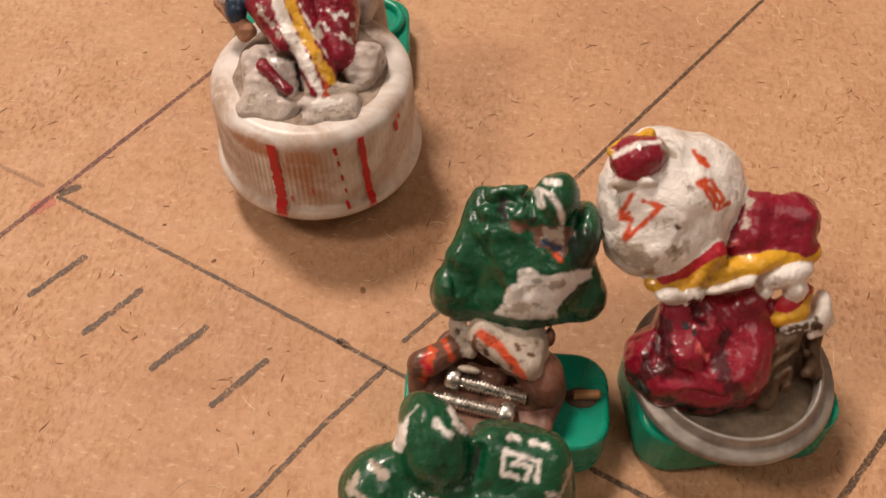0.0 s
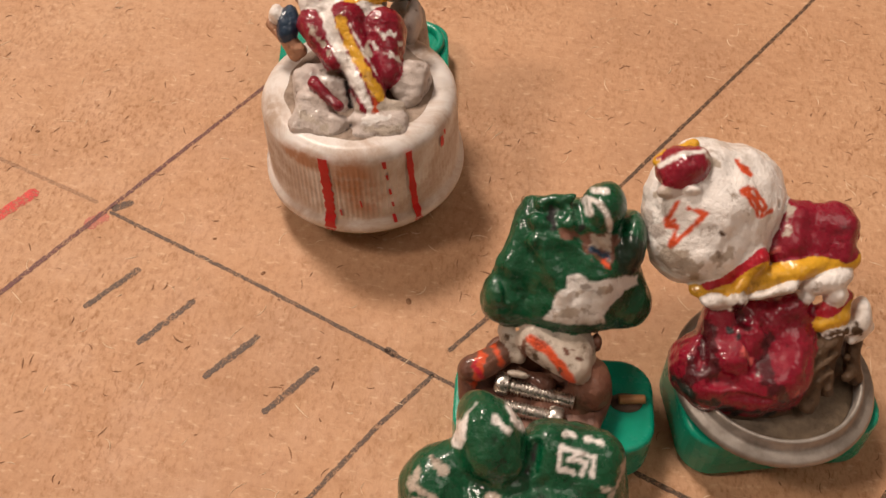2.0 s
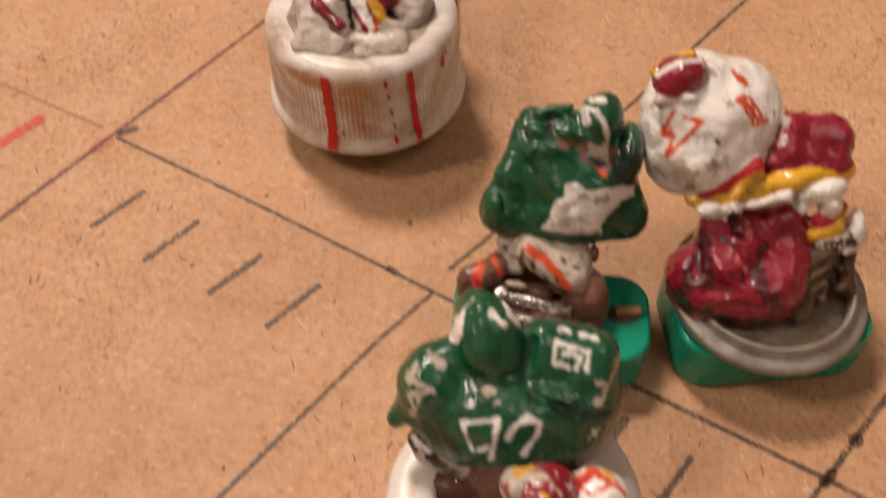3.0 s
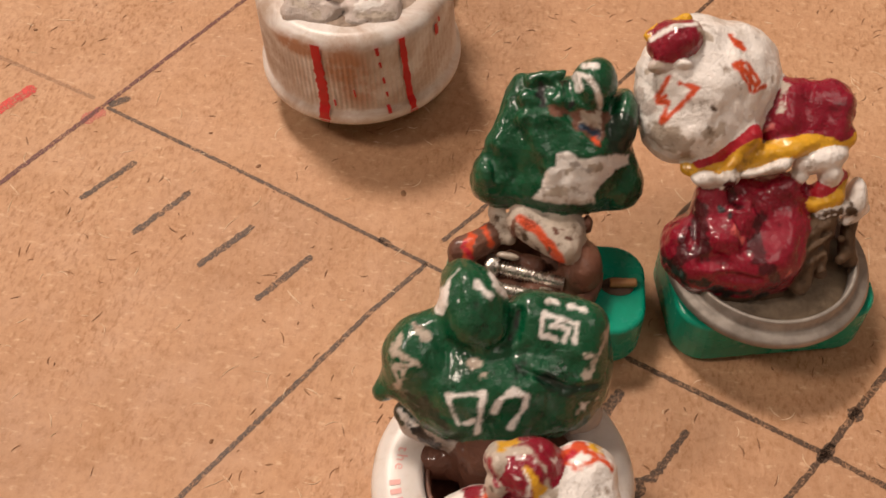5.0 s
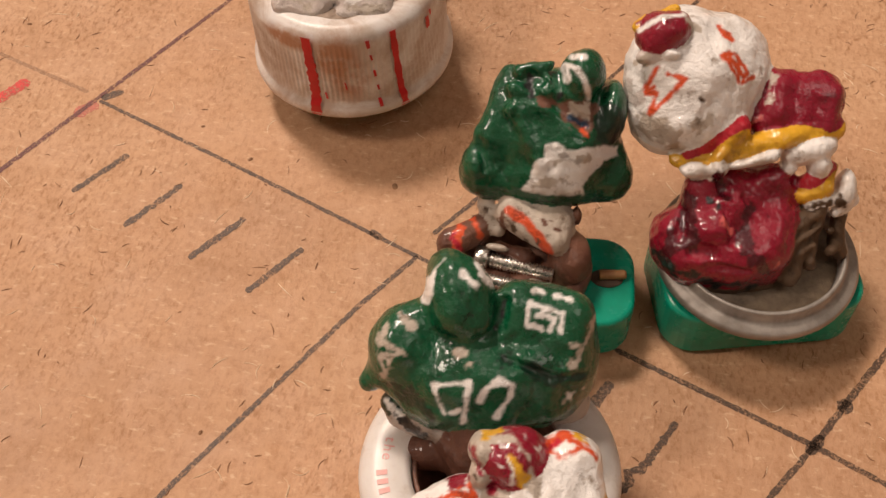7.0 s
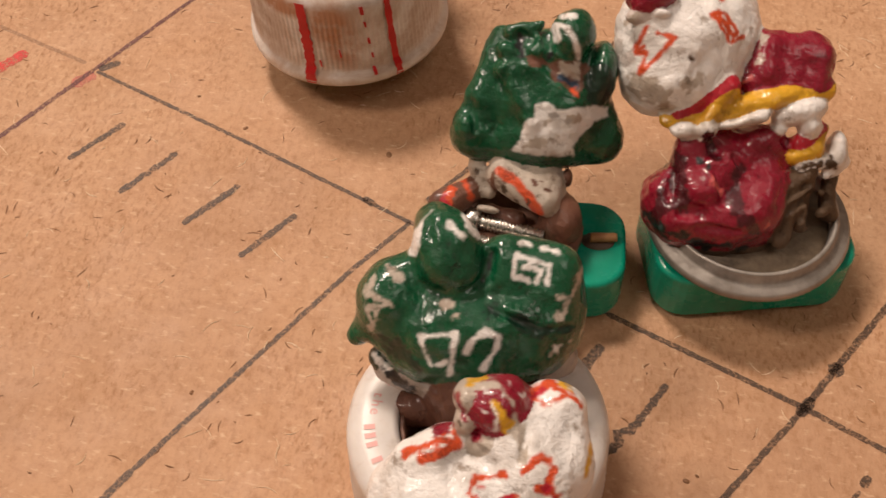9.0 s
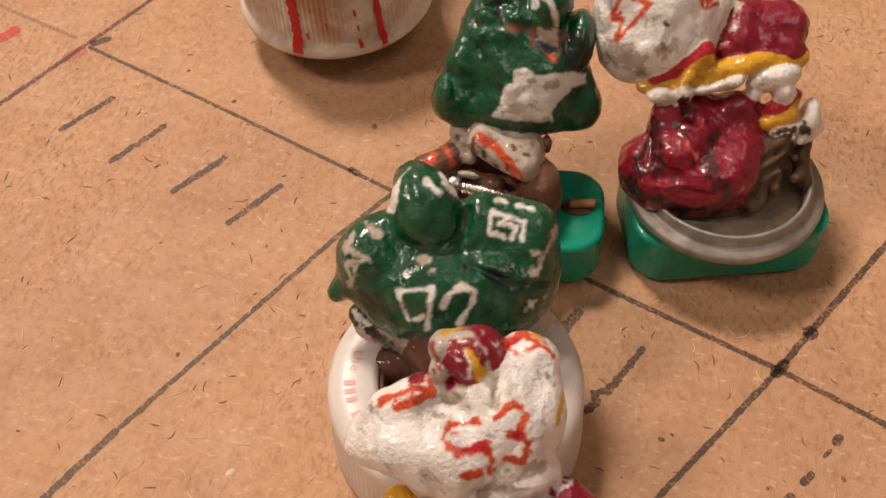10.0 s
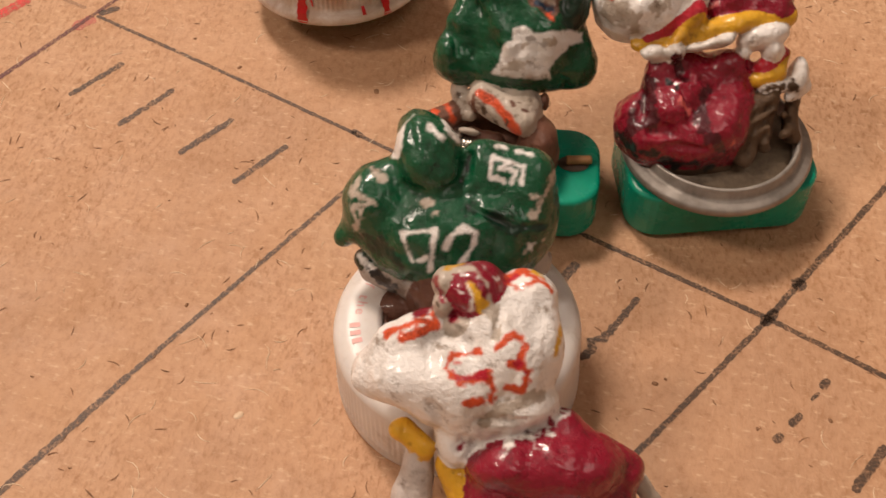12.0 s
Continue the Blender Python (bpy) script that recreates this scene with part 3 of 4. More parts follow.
mesh_object("cap_lining", v, f, M_RUST, cap2, "dark brown inside of the hole")
v, f = lathe([(0.0, 0.0), (0.045, 0.0), (0.045, 0.01), (0.0, 0.012)], 16)
spot = mesh_object("ink_spot", v, f, M_BLACK_INK, cap2, "small black spot")
spot.matrix_basis = pose(-1.335 * CM, 0.1 * CM, 0.98 * CM, 0, -62, 0)


def curved_print(cap, text, radius, start, size, height):
    """Small letters round the cap's top."""
    a = start
    for ch in text:
        if ch == " ":
            a += 4
            continue
        if ch == "|":
            v, f = [(-0.03, -0.06, 0), (0.03, -0.06, 0), (0.03, 0.06, 0), (-0.03, 0.06, 0)], [(0, 1, 2, 3)]
            ob = mesh_object("print_bar", v, f, M_TEXT, cap)
        else:
            data = bpy.data.curves.new("letter", "FONT")
            data.body, data.size, data.align_x = ch, size * CM, "CENTER"
            tmp = new("letter", data)
            me = bpy.data.meshes.new_from_object(tmp.evaluated_get(bpy.context.evaluated_depsgraph_get()))
            bpy.data.objects.remove(tmp)
            me.materials.clear()
            me.materials.append(M_TEXT)
            ob = new("letter", me)
            ob.parent = cap
        b = radians(a)
        ob.matrix_basis = pose(radius * math.cos(b) * CM, radius * math.sin(b) * CM, height * CM, 0, 0, a + 90)
        a += 5.2


curved_print(cap2, "of the ||| |||| || |", 1.16, 160, 0.17, 1.127)

# zinc lid
base_r = green_base((4.31, 10.02), (2.46, 1.66), 14.0, 0.82, "green plastic player base under the zinc lid")
v, f = lathe([(0.0, 0.0), (1.17, 0.0), (1.235, 0.04), (1.245, 0.10), (1.21, 0.15), (1.11, 0.17), (1.07, 0.20), (1.06, 0.31), (1.03, 0.335), (1.00, 0.31), (0.985, 0.12), (0.0, 0.10)], 96)
lid = mesh_object("jar_lid", v, f, M_STEEL)
lid.location = (4.28 * CM, 10.04 * CM, 0.825 * CM)
tagged(lid, "worn grey zinc lid holding the maroon figurine", "lid")
v, f = lathe([(0.0, 0.16), (0.5, 0.17), (0.975, 0.14), (0.98, 0.11), (0.0, 0.11)], 40, lambda k, r, z: 0.0)
mesh_object("glue_fill", v, f, M_GLUE, lid, "brown dusty glue")

# base of the green figurine
base_g = green_base((1.60, 9.40), (2.50, 1.32), 4, 0.78, "green plastic player base with a brown peg", None, (0.80, 0.02, 5))
v, f = lathe([(0.0, 0.0), (0.80, 0.0), (0.86, 0.08), (0.86, 0.40), (0.80, 0.47), (0.70, 0.45), (0.66, 0.40), (0.0, 0.38)], 64, lambda k, r, z: 0.03 * math.sin(k * 0.9) * (r > 0.6) + 0.02 * math.sin(k * 0.37))
disc = mesh_object("figurine_stand", v, f, M_RUST)
disc.location = (1.36 * CM, 9.30 * CM, 0.785 * CM)
disc.scale = (1.06, 1.06, 0.6)
tagged(disc, "rough brown clay disc on the green base", "stand")


def machine_screw(a, b, label):
    """A small cheese-head screw from head a to tip b."""
    a, b = Vector(a) * CM, Vector(b) * CM
    length = (b - a).length / CM
    top = new("machine_screw")
    top.matrix_world = Matrix.Translation(a) @ (b - a).to_track_quat("Z", "Y").to_matrix().to_4x4()
    v, f = lathe([(0.0, 0.03), (0.03, 0.03), (0.03, 0.0), (0.12, 0.0), (0.145, 0.03), (0.145, 0.16), (0.13, 0.18), (0.0, 0.18)], 28)
    mesh_object("head", v, f, M_SCREW, top)
    prof, z = [(0.0, 0.17), (0.085, 0.17)], 0.2
    while z < length - 0.03:
        prof += [(0.072, z), (0.10, z + 0.02)]
        z += 0.042
    prof += [(0.08, length), (0.0, length)]
    v, f = lathe(prof, 24)
    mesh_object("threaded_shank", v, f, M_SCREW, top)
    return tagged(top, label, "screw", "screws on the clay disc")


machine_screw((0.86, 9.35, 1.12), (1.84, 9.21, 1.10), "nickel machine screw lying on the brown clay disc")
machine_screw((1.72, 8.97, 1.06), (0.74, 9.09, 1.06), "nickel machine screw lying on the brown clay disc")

# bending green figurine on the clay disc
g = Clay((1.75, 10.0, 2.0))
g.ball("green", (-0.06, 0.91, -0.15), (0.66, 0.43, 0.60), 0, 0.15)
g.ball("green", (-0.08, 0.43, -0.35), (0.86, 0.51, 0.66), 0, 0.2)
g.ball("green", (-0.10, 0.03, -0.40), (0.82, 0.40, 0.60), 0, 0.15)
g.limb("green", (-0.83, -0.01, -0.25), (0.59, -0.06, -0.35), 0.23, 0.21, 0.15)
g.ball("green", (0.18, 0.50, -0.15), (0.53, 0.55, 0.50), 0, 0.15)
g.ball("green", (-0.99, 0.16, -0.12), (0.12, 0.18, 0.24), 0, 0.35)
g.ball("green", (0.75, 0.10, -0.40), (0.13, 0.22, 0.28), 0, 0.35)
g.limb("green", (-0.53, 1.17, 0.05), (-0.83, 0.52, 0.02), 0.16, 0.15, 0.18)
g.ball("green", (0.26, 1.16, 0.28), (0.27, 0.30, 0.30), 0, 0.03)
g.limb("green", (-0.42, 1.20, 0.22), (-0.11, 1.26, 0.32), 0.12, 0.10, 0.03)
g.limb("green", (-0.50, 1.00, 0.25), (-0.21, 0.90, 0.36), 0.12, 0.08, 0.03)
g.limb("green", (-0.20, 1.19, 0.34), (-0.06, 1.08, 0.36), 0.10, 0.08, 0.02)
g.ball("green", (0.62, 0.76, 0.00), (0.19, 0.40, 0.36), -10, 0.1)
g.limb("green", (-0.50, 0.76, 0.28), (-0.22, 0.15, 0.22), 0.11, 0.08, 0.12)
g.limb("dirty", (-0.84, -0.30, -0.35), (-0.70, -0.61, -0.28), 0.12, 0.12, 0.06)
g.limb("dirty", (-0.54, -0.41, -0.18), (-0.04, -0.74, -0.02), 0.21, 0.19, 0.06)
g.ball("dirty", (-0.28, -0.43, -0.30), (0.51, 0.18, 0.25), 0, 0.06)
g.ball("dirty", (0.04, -0.58, -0.22), (0.20, 0.24, 0.28), 0, 0.06)
g.ball("rust", (0.26, -0.46, -0.30), (0.07, 0.12, 0.16), 0, 0.03)
g.limb("rust", (-0.88, -0.58, -0.36), (-1.19, -0.76, -0.28), 0.16, 0.18, 0.06)
g.ball("brown", (-1.33, -0.76, -0.34), (0.11, 0.15, 0.22), 0, 0.05)
g.limb("brown", (-1.32, -0.80, -0.40), (-1.30, -1.16, -0.48), 0.12, 0.12, 0.06)
g.ball("rust", (0.19, -0.98, -0.32), (0.27, 0.35, 0.38), 0, 0.1)
g.ball("rust", (-0.16, -1.29, -0.50), (0.59, 0.26, 0.30), 0, 0.08)
g.limb("brown", (-0.66, -0.85, -0.40), (-0.36, -0.96, -0.32), 0.11, 0.11, 0.06)
g.ball("dirty", (-0.70, -0.84, -0.28), (0.16, 0.07, 0.10), -12, 0.03)
g.ball("rust", (-0.46, -1.60, -0.56), (0.70, 0.12, 0.25), 0, 0.06)
g.limb("skin", (0.47, -1.27, -0.62), (0.33, -1.72, -0.62), 0.06, 0.07, 0.05)
g.cut((-0.34, 1.15, 0.35), (-0.33, 0.90, 0.41), 0.060)
g.cut((-0.33, 0.90, 0.41), (-0.09, 0.81, 0.43), 0.050)
g.cut((-0.03, 1.20, 0.36), (-0.01, 0.93, 0.44), 0.050)
g.cut((-0.02, 0.81, 0.43), (0.27, 0.59, 0.36), 0.100)
g.cut((-0.17, 1.24, 0.42), (-0.22, 1.08, 0.38), 0.035)
g.cut((-0.86, 0.08, 0.10), (-0.91, 0.41, 0.13), 0.030)
g.cut((-0.51, 0.73, 0.38), (-0.64, 0.08, 0.08), 0.022)
g.patch("rust", (-0.25, 0.90), (-0.16, 0.86), (-0.02, 0.84), (0.12, 0.88), (0.43, 0.84), (0.45, 0.77), (0.35, 0.68), (0.37, 0.50), (0.27, 0.45), (0.18, 0.56), (0.02, 0.64), (-0.05, 0.77), ragged=1.8)
g.patch("dirty", (0.07, 0.83), (0.35, 0.84), (0.31, 0.68), (0.13, 0.70), ragged=1.8)
# Right side darkened in green: its shade painted as colour.
g.patch("dark_green", (0.43, 0.68), (0.57, 0.86), (0.73, 0.75), (0.83, 0.38), (0.59, 0.34), (0.42, 0.39), ragged=1.2)
# Black along the cuts paints the shade inside them.
g.paint("black", 0.044, (-0.34, 1.19), (-0.32, 0.90), ragged=1.2)
g.paint("black", 0.051, (-0.02, 0.88), (0.02, 0.93), ragged=1.4)
g.paint("rust", 0.088, (-0.21, 0.86), (-0.12, 0.82), ragged=1.6)
g.paint("blue", 0.059, (0.12, 0.66), (0.28, 0.58), ragged=1.2)
g.paint("orange", 0.051, (0.26, 0.52), (0.29, 0.48), ragged=1.2)
g.patch("white", (-0.16, 0.35), (-0.04, 0.38), (0.08, 0.29), (0.35, 0.32), (0.72, 0.37), (0.71, 0.25), (0.56, 0.19), (0.41, 0.03), (0.28, -0.11), (0.32, -0.20), (0.13, -0.23), (-0.13, -0.21), (-0.42, -0.15), (-0.34, -0.03), (-0.29, 0.15), (-0.17, 0.22), ragged=0.6)
g.paint("dirty", 0.037, (-0.28, -0.11), (0.11, -0.02), ragged=2)
g.paint("dirty", 0.029, (-0.08, 0.11), (-0.01, 0.17), ragged=2)
g.paint("dirty", 0.029, (0.21, 0.18), (0.43, 0.21), ragged=2)
g.paint("grey", 0.029, (0.03, 0.22), (0.21, 0.15), ragged=1.6)
g.paint("white", 0.073, (0.06, 1.24), (0.08, 1.07), ragged=0.4)
g.paint("white", 0.062, (0.08, 1.25), (0.18, 1.18), (0.26, 1.06), (0.33, 0.89), ragged=0.4)
g.paint("white", 0.081, (0.15, 1.34), (0.26, 1.33), ragged=0.5)
g.paint("orange", 0.110, (-0.57, -0.39), (-0.37, -0.53), (-0.11, -0.89), ragged=0.5)
g.paint("orange", 0.088, (-1.00, -0.47), (-0.92, -0.68), ragged=0.8)
g.paint("orange", 0.132, (-1.16, -0.63), (-1.23, -0.95), ragged=1.8)
g.paint("red", 0.059, (-1.26, -0.70), (-1.16, -0.85), ragged=1.6)
g.paint("bark", 0.044, (-0.85, -0.38), (-0.74, -0.56), ragged=1.8)
g.paint("bark", 0.037, (-0.50, -0.62), (-0.25, -0.80), ragged=1.8)
g.paint("rust", 0.051, (-0.68, -0.44), (-0.63, -0.60), ragged=2)
g.paint("brown", 0.051, (-0.16, -0.53), (-0.15, -0.55), ragged=1.6)
g.paint("brown", 0.044, (-0.04, -0.62), (-0.02, -0.62), ragged=1.6)
g.paint("brown", 0.044, (-0.08, -0.50), (-0.07, -0.50), ragged=1.6)
g.paint("bark", 0.110, (-0.01, -1.20), (0.27, -1.38), ragged=2)
g.paint("bark", 0.095, (-0.62, -1.47), (-0.10, -1.57), ragged=2)
g.build("figurine", "bent clay football figurine with a green jersey and helmet", "figurine", 11, rough=0.026, crease=0.03, floor=0.6)

# maroon and white figurine in the zinc lid
m = Clay((3.9, 10.4, 2.0))
m.ball("white", (-0.62, 1.09, -0.05), (0.80, 0.85, 0.78), 0, 0.1)
m.ball("white", (-0.20, 1.28, -0.10), (0.53, 0.59, 0.62), 0, 0.15)
m.ball("white", (-0.79, 0.65, 0.02), (0.57, 0.48, 0.58), -12, 0.12)
m.ball("maroon", (-1.02, 1.53, 0.48), (0.32, 0.25, 0.34), 12, 0.03)
m.limb("yellow", (-1.31, 1.61, 0.50), (-0.87, 1.82, 0.42), 0.06, 0.06, 0.03)
m.limb("stone", (-1.27, 1.27, 0.55), (-0.80, 1.30, 0.60), 0.05, 0.06, 0.04)
m.ball("white", (-0.93, 1.27, 0.66), (0.10, 0.05, 0.10), 0, 0.03)
m.block("maroon", (0.65, 0.78, -0.02), (0.50, 0.37, 0.38), -8, 0.24, 0.12)
m.ball("maroon", (0.91, 0.84, -0.05), (0.28, 0.33, 0.38), 0, 0.12)
m.ball("maroon", (0.31, 0.61, 0.10), (0.25, 0.25, 0.30), 0, 0.15)
m.limb("yellow", (-0.83, 0.11, 0.17), (-0.46, 0.08, 0.28), 0.09, 0.09, 0.08)
m.limb("yellow", (-0.39, 0.12, 0.38), (-0.12, 0.43, 0.42), 0.05, 0.04, 0.04)
m.limb("yellow", (-0.27, 0.16, 0.33), (0.36, 0.35, 0.31), 0.11, 0.12, 0.09)
m.limb("yellow", (0.36, 0.35, 0.31), (1.04, 0.49, 0.13), 0.12, 0.11, 0.09)
m.limb("red", (-0.69, 0.18, 0.26), (-0.14, 0.49, 0.38), 0.06, 0.09, 0.09)
m.ball("white", (-0.62, -0.00, 0.26), (0.17, 0.08, 0.14), 0, 0.07)
m.ball("white", (-0.36, -0.00, 0.33), (0.12, 0.11, 0.14), 0, 0.07)
m.ball("white", (-0.10, 0.06, 0.33), (0.20, 0.08, 0.14), 12, 0.07)
m.ball("white", (0.16, 0.13, 0.33), (0.22, 0.10, 0.14), 15, 0.07)
m.ball("white", (0.71, 0.21, 0.14), (0.34, 0.17, 0.28), 14, 0.06)
m.ball("white", (0.85, 0.06, 0.10), (0.15, 0.14, 0.22), 0, 0.05)
m.ball("white", (0.50, 0.02, 0.12), (0.13, 0.09, 0.15), -30, 0.05)
m.limb("red", (0.75, -0.12, 0.05), (1.01, 0.03, 0.03), 0.11, 0.09, 0.04)
m.limb("yellow", (0.69, -0.30, 0.08), (0.98, -0.22, 0.06), 0.07, 0.06, 0.06)
m.limb("yellow", (0.98, -0.20, 0.09), (1.08, 0.05, 0.04), 0.06, 0.04, 0.03)
m.limb("white", (0.79, -0.40, 0.06), (1.20, -0.33, -0.04), 0.06, 0.08, 0.04)
m.ball("white", (1.25, -0.20, -0.16), (0.12, 0.25, 0.22), -8, 0.06)
m.limb("white", (1.12, -0.50, -0.08), (1.33, -0.34, -0.18), 0.06, 0.08, 0.05)
m.ball("maroon", (-0.21, -0.45, -0.20), (0.52, 0.66, 0.50), 0, 0.15)
m.limb("maroon", (-0.46, -0.14, 0.02), (-0.45, -0.68, 0.08), 0.23, 0.26, 0.12)
m.ball("maroon", (-0.72, -0.84, -0.27), (0.35, 0.45, 0.50), 8, 0.14)
m.ball("maroon", (-0.13, -0.96, -0.28), (0.81, 0.46, 0.61), 0, 0.12)
m.ball("maroon", (0.32, -0.68, -0.20), (0.42, 0.64, 0.48), 0, 0.14)
m.ball("maroon", (-0.28, -0.63, 0.20), (0.14, 0.31, 0.16), 12, 0.1)
m.ball("maroon", (0.17, -0.90, 0.06), (0.34, 0.32, 0.26), 0, 0.12)
m.ball("maroon", (0.34, -0.11, -0.02), (0.30, 0.23, 0.28), 0, 0.12)
m.limb("bark", (0.71, -0.58, 0.00), (0.56, -1.22, -0.08), 0.13, 0.15, 0.04)
m.limb("bark", (0.89, -0.45, -0.02), (0.82, -1.06, -0.14), 0.11, 0.14, 0.03)
m.limb("bark", (1.19, -0.53, -0.20), (1.23, -0.96, -0.32), 0.10, 0.11, 0.03)
m.limb("bark", (0.61, -0.69, 0.10), (0.86, -0.53, 0.05), 0.05, 0.06, 0.02)
m.limb("bark", (0.58, -0.86, 0.12), (0.91, -0.66, 0.02), 0.05, 0.06, 0.02)
m.limb("bark", (0.61, -1.01, 0.08), (1.08, -0.70, -0.10), 0.04, 0.05, 0.02)
m.limb("bark", (0.79, -1.09, -0.02), (1.16, -0.90, -0.20), 0.04, 0.05, 0.02)
m.ball("bark", (-0.08, -1.38, -0.42), (0.64, 0.12, 0.36), 0, 0.06)
m.cut((-0.28, -0.20, 0.28), (-0.28, -0.21, 0.27), 0.075)
m.cut((-0.65, -0.97, 0.23), (-0.46, -0.95, 0.28), 0.085)
m.cut((0.97, -0.80, -0.01), (0.97, -0.99, -0.06), 0.120)
m.cut((-0.27, -0.45, 0.34), (-0.17, -0.83, 0.33), 0.045)
m.cut((-0.73, -0.47, 0.11), (-0.78, -0.79, 0.22), 0.050)
m.cut((0.60, -0.12, 0.15), (0.62, -0.08, 0.15), 0.070)
m.cut((-0.05, -0.30, 0.26), (0.08, -0.47, 0.23), 0.030)
m.cut((-0.46, -1.13, 0.23), (0.02, -1.17, 0.26), 0.030)
m.cut((0.11, 1.13, 0.40), (0.08, 0.66, 0.29), 0.030)
m.patch("bark", (0.58, -0.73), (0.85, -0.49), (1.15, -0.54), (1.20, -1.04), (0.70, -1.21), (0.50, -1.20), ragged=1.6)
m.paint("orange", 0.051, (-1.11, 1.14), (-1.22, 0.89), (-1.09, 0.86), (-1.18, 0.61), ragged=0.5)
m.paint("orange", 0.051, (-0.99, 1.06), (-0.81, 1.00), (-1.17, 0.62), ragged=0.5)
m.paint("orange", 0.034, (-1.21, 0.88), (-1.13, 0.94), ragged=0.5)
m.paint("orange", 0.110, (-0.38, 1.61), (-0.27, 1.46), ragged=0.8)
m.paint("orange", 0.064, (-0.39, 1.25), (-0.25, 1.29), (-0.09, 1.09), (-0.16, 0.96), (-0.31, 1.15), (-0.38, 1.24), ragged=0.8)
m.paint("orange", 0.059, (-0.16, 0.96), (0.00, 1.04), ragged=0.8)
m.paint("orange", 0.085, (-0.30, 1.22), (-0.15, 1.04), ragged=0.8)
m.paint("white", 0.055, (-1.30, 1.56), (-1.13, 1.66), (-0.83, 1.71), ragged=0.5)
m.paint("maroon", 0.038, (-1.33, 1.65), (-1.09, 1.76), (-0.88, 1.74), ragged=0.5)
m.paint("stone", 0.110, (-1.38, 1.03), (-1.32, 0.80), ragged=1.6)
m.paint("bark", 0.085, (-1.22, 0.50), (-0.97, 0.44), ragged=1.9)
m.paint("dirty", 0.170, (-1.22, 0.55), (-0.90, 0.38), ragged=1.8)
m.paint("dirty", 0.093, (-0.68, 0.48), (-0.53, 0.54), ragged=1.8)
m.paint("dirty", 0.068, (-1.29, 1.25), (-1.24, 1.27), ragged=1.6)
m.paint("dirty", 0.059, (-0.79, 1.64), (-0.63, 1.57), ragged=2)
m.paint("bark", 0.034, (-0.64, 0.79), (-0.62, 0.77), ragged=1)
# Dark red and black paint shade into folds, hole, left and lower edges.
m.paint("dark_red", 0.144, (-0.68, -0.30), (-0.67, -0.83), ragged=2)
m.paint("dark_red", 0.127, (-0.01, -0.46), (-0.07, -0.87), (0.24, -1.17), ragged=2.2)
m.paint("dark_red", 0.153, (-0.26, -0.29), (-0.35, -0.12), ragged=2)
m.paint("black", 0.085, (-0.98, -0.96), (-0.82, -1.17), (-0.50, -1.28), ragged=1.9)
m.paint("black", 0.068, (-0.42, -1.32), (0.16, -1.36), ragged=1.9)
m.paint("black", 0.059, (-0.43, -0.35), (-0.36, -0.41), ragged=1.8)
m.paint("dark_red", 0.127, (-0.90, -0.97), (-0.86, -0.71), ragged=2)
# Pink strokes paint highlights onto the ridge and the belly.
m.paint("pink", 0.042, (-0.31, -0.58), (-0.22, -0.70), ragged=2.2)
m.paint("pink", 0.038, (0.28, -1.15), (0.34, -1.11), ragged=2.2)
m.paint("dirty", 0.042, (0.26, 1.09), (0.21, 0.78), ragged=1.6)
m.paint("pink", 0.051, (0.08, 0.57), (0.12, 0.59), ragged=1.2)
m.paint("bark", 0.076, (0.80, -0.42), (1.12, -0.39), ragged=2)
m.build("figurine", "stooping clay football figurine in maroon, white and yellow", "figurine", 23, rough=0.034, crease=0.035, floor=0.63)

# green figurine with a white 92 in the low cap
n = Clay((1.25, 7.2, 2.0))
n.ball("green", (-0.25, 0.83, 0.10), (0.36, 0.48, 0.42), 0, 0.14)
n.ball("green", (-0.11, 0.63, 0.12), (0.31, 0.31, 0.36), 0, 0.08)
n.ball("green", (-0.33, 1.09, 0.10), (0.21, 0.23, 0.34), 0, 0.1)
n.ball("green", (0.01, 0.05, -0.14), (1.07, 0.52, 0.58), 0, 0.12)
n.limb("green", (-0.71, 0.51, -0.05), (-1.19, -0.06, -0.20), 0.30, 0.13, 0.2)
n.ball("green", (-0.78, 0.35, -0.06), (0.41, 0.41, 0.44), 30, 0.12)
n.ball("green", (0.06, -0.25, -0.16), (0.92, 0.36, 0.46), 0, 0.12)
n.block("green", (0.62, 0.58, -0.08), (0.54, 0.38, 0.42), -13, 0.26, 0.08)
n.ball("green", (0.94, 0.17, -0.16), (0.29, 0.48, 0.42), -8, 0.1)
n.ball("green", (0.52, 0.19, 0.02), (0.51, 0.28, 0.36), -10, 0.12)
n.limb("green", (-0.39, 0.34, 0.20), (0.06, 0.43, 0.25), 0.10, 0.08, 0.06)
n.ball("grey", (-0.46, -0.52, -0.40), (0.56, 0.21, 0.40), -12, 0.05)
n.limb("dark_green", (-0.97, -0.29, -0.30), (-0.61, -0.56, -0.25), 0.11, 0.13, 0.06)
n.ball("grey", (0.87, -0.35, -0.50), (0.33, 0.21, 0.40), 15, 0.08)
n.ball("brown", (-0.58, -0.88, -0.85), (0.46, 0.28, 0.45), 0, 0.1)
n.limb("brown", (1.38, 6.75, 0.5), (1.30, 6.9, 1.4), 0.45, 0.5, 0.1, True)
n.cut((0.22, 0.82, 0.29), (0.15, 0.55, 0.32), 0.055)
n.cut((0.15, 0.55, 0.31), (-0.07, 0.42, 0.39), 0.030)
n.cut((0.24, 0.24, 0.39), (0.69, 0.04, 0.35), 0.022)
n.cut((0.69, 0.04, 0.35), (1.06, 0.07, 0.22), 0.022)
n.cut((-0.27, 0.38, 0.35), (-0.46, 0.49, 0.31), 0.030)
n.cut((-0.88, -0.32, -0.16), (-0.36, -0.60, 0.06), 0.030)
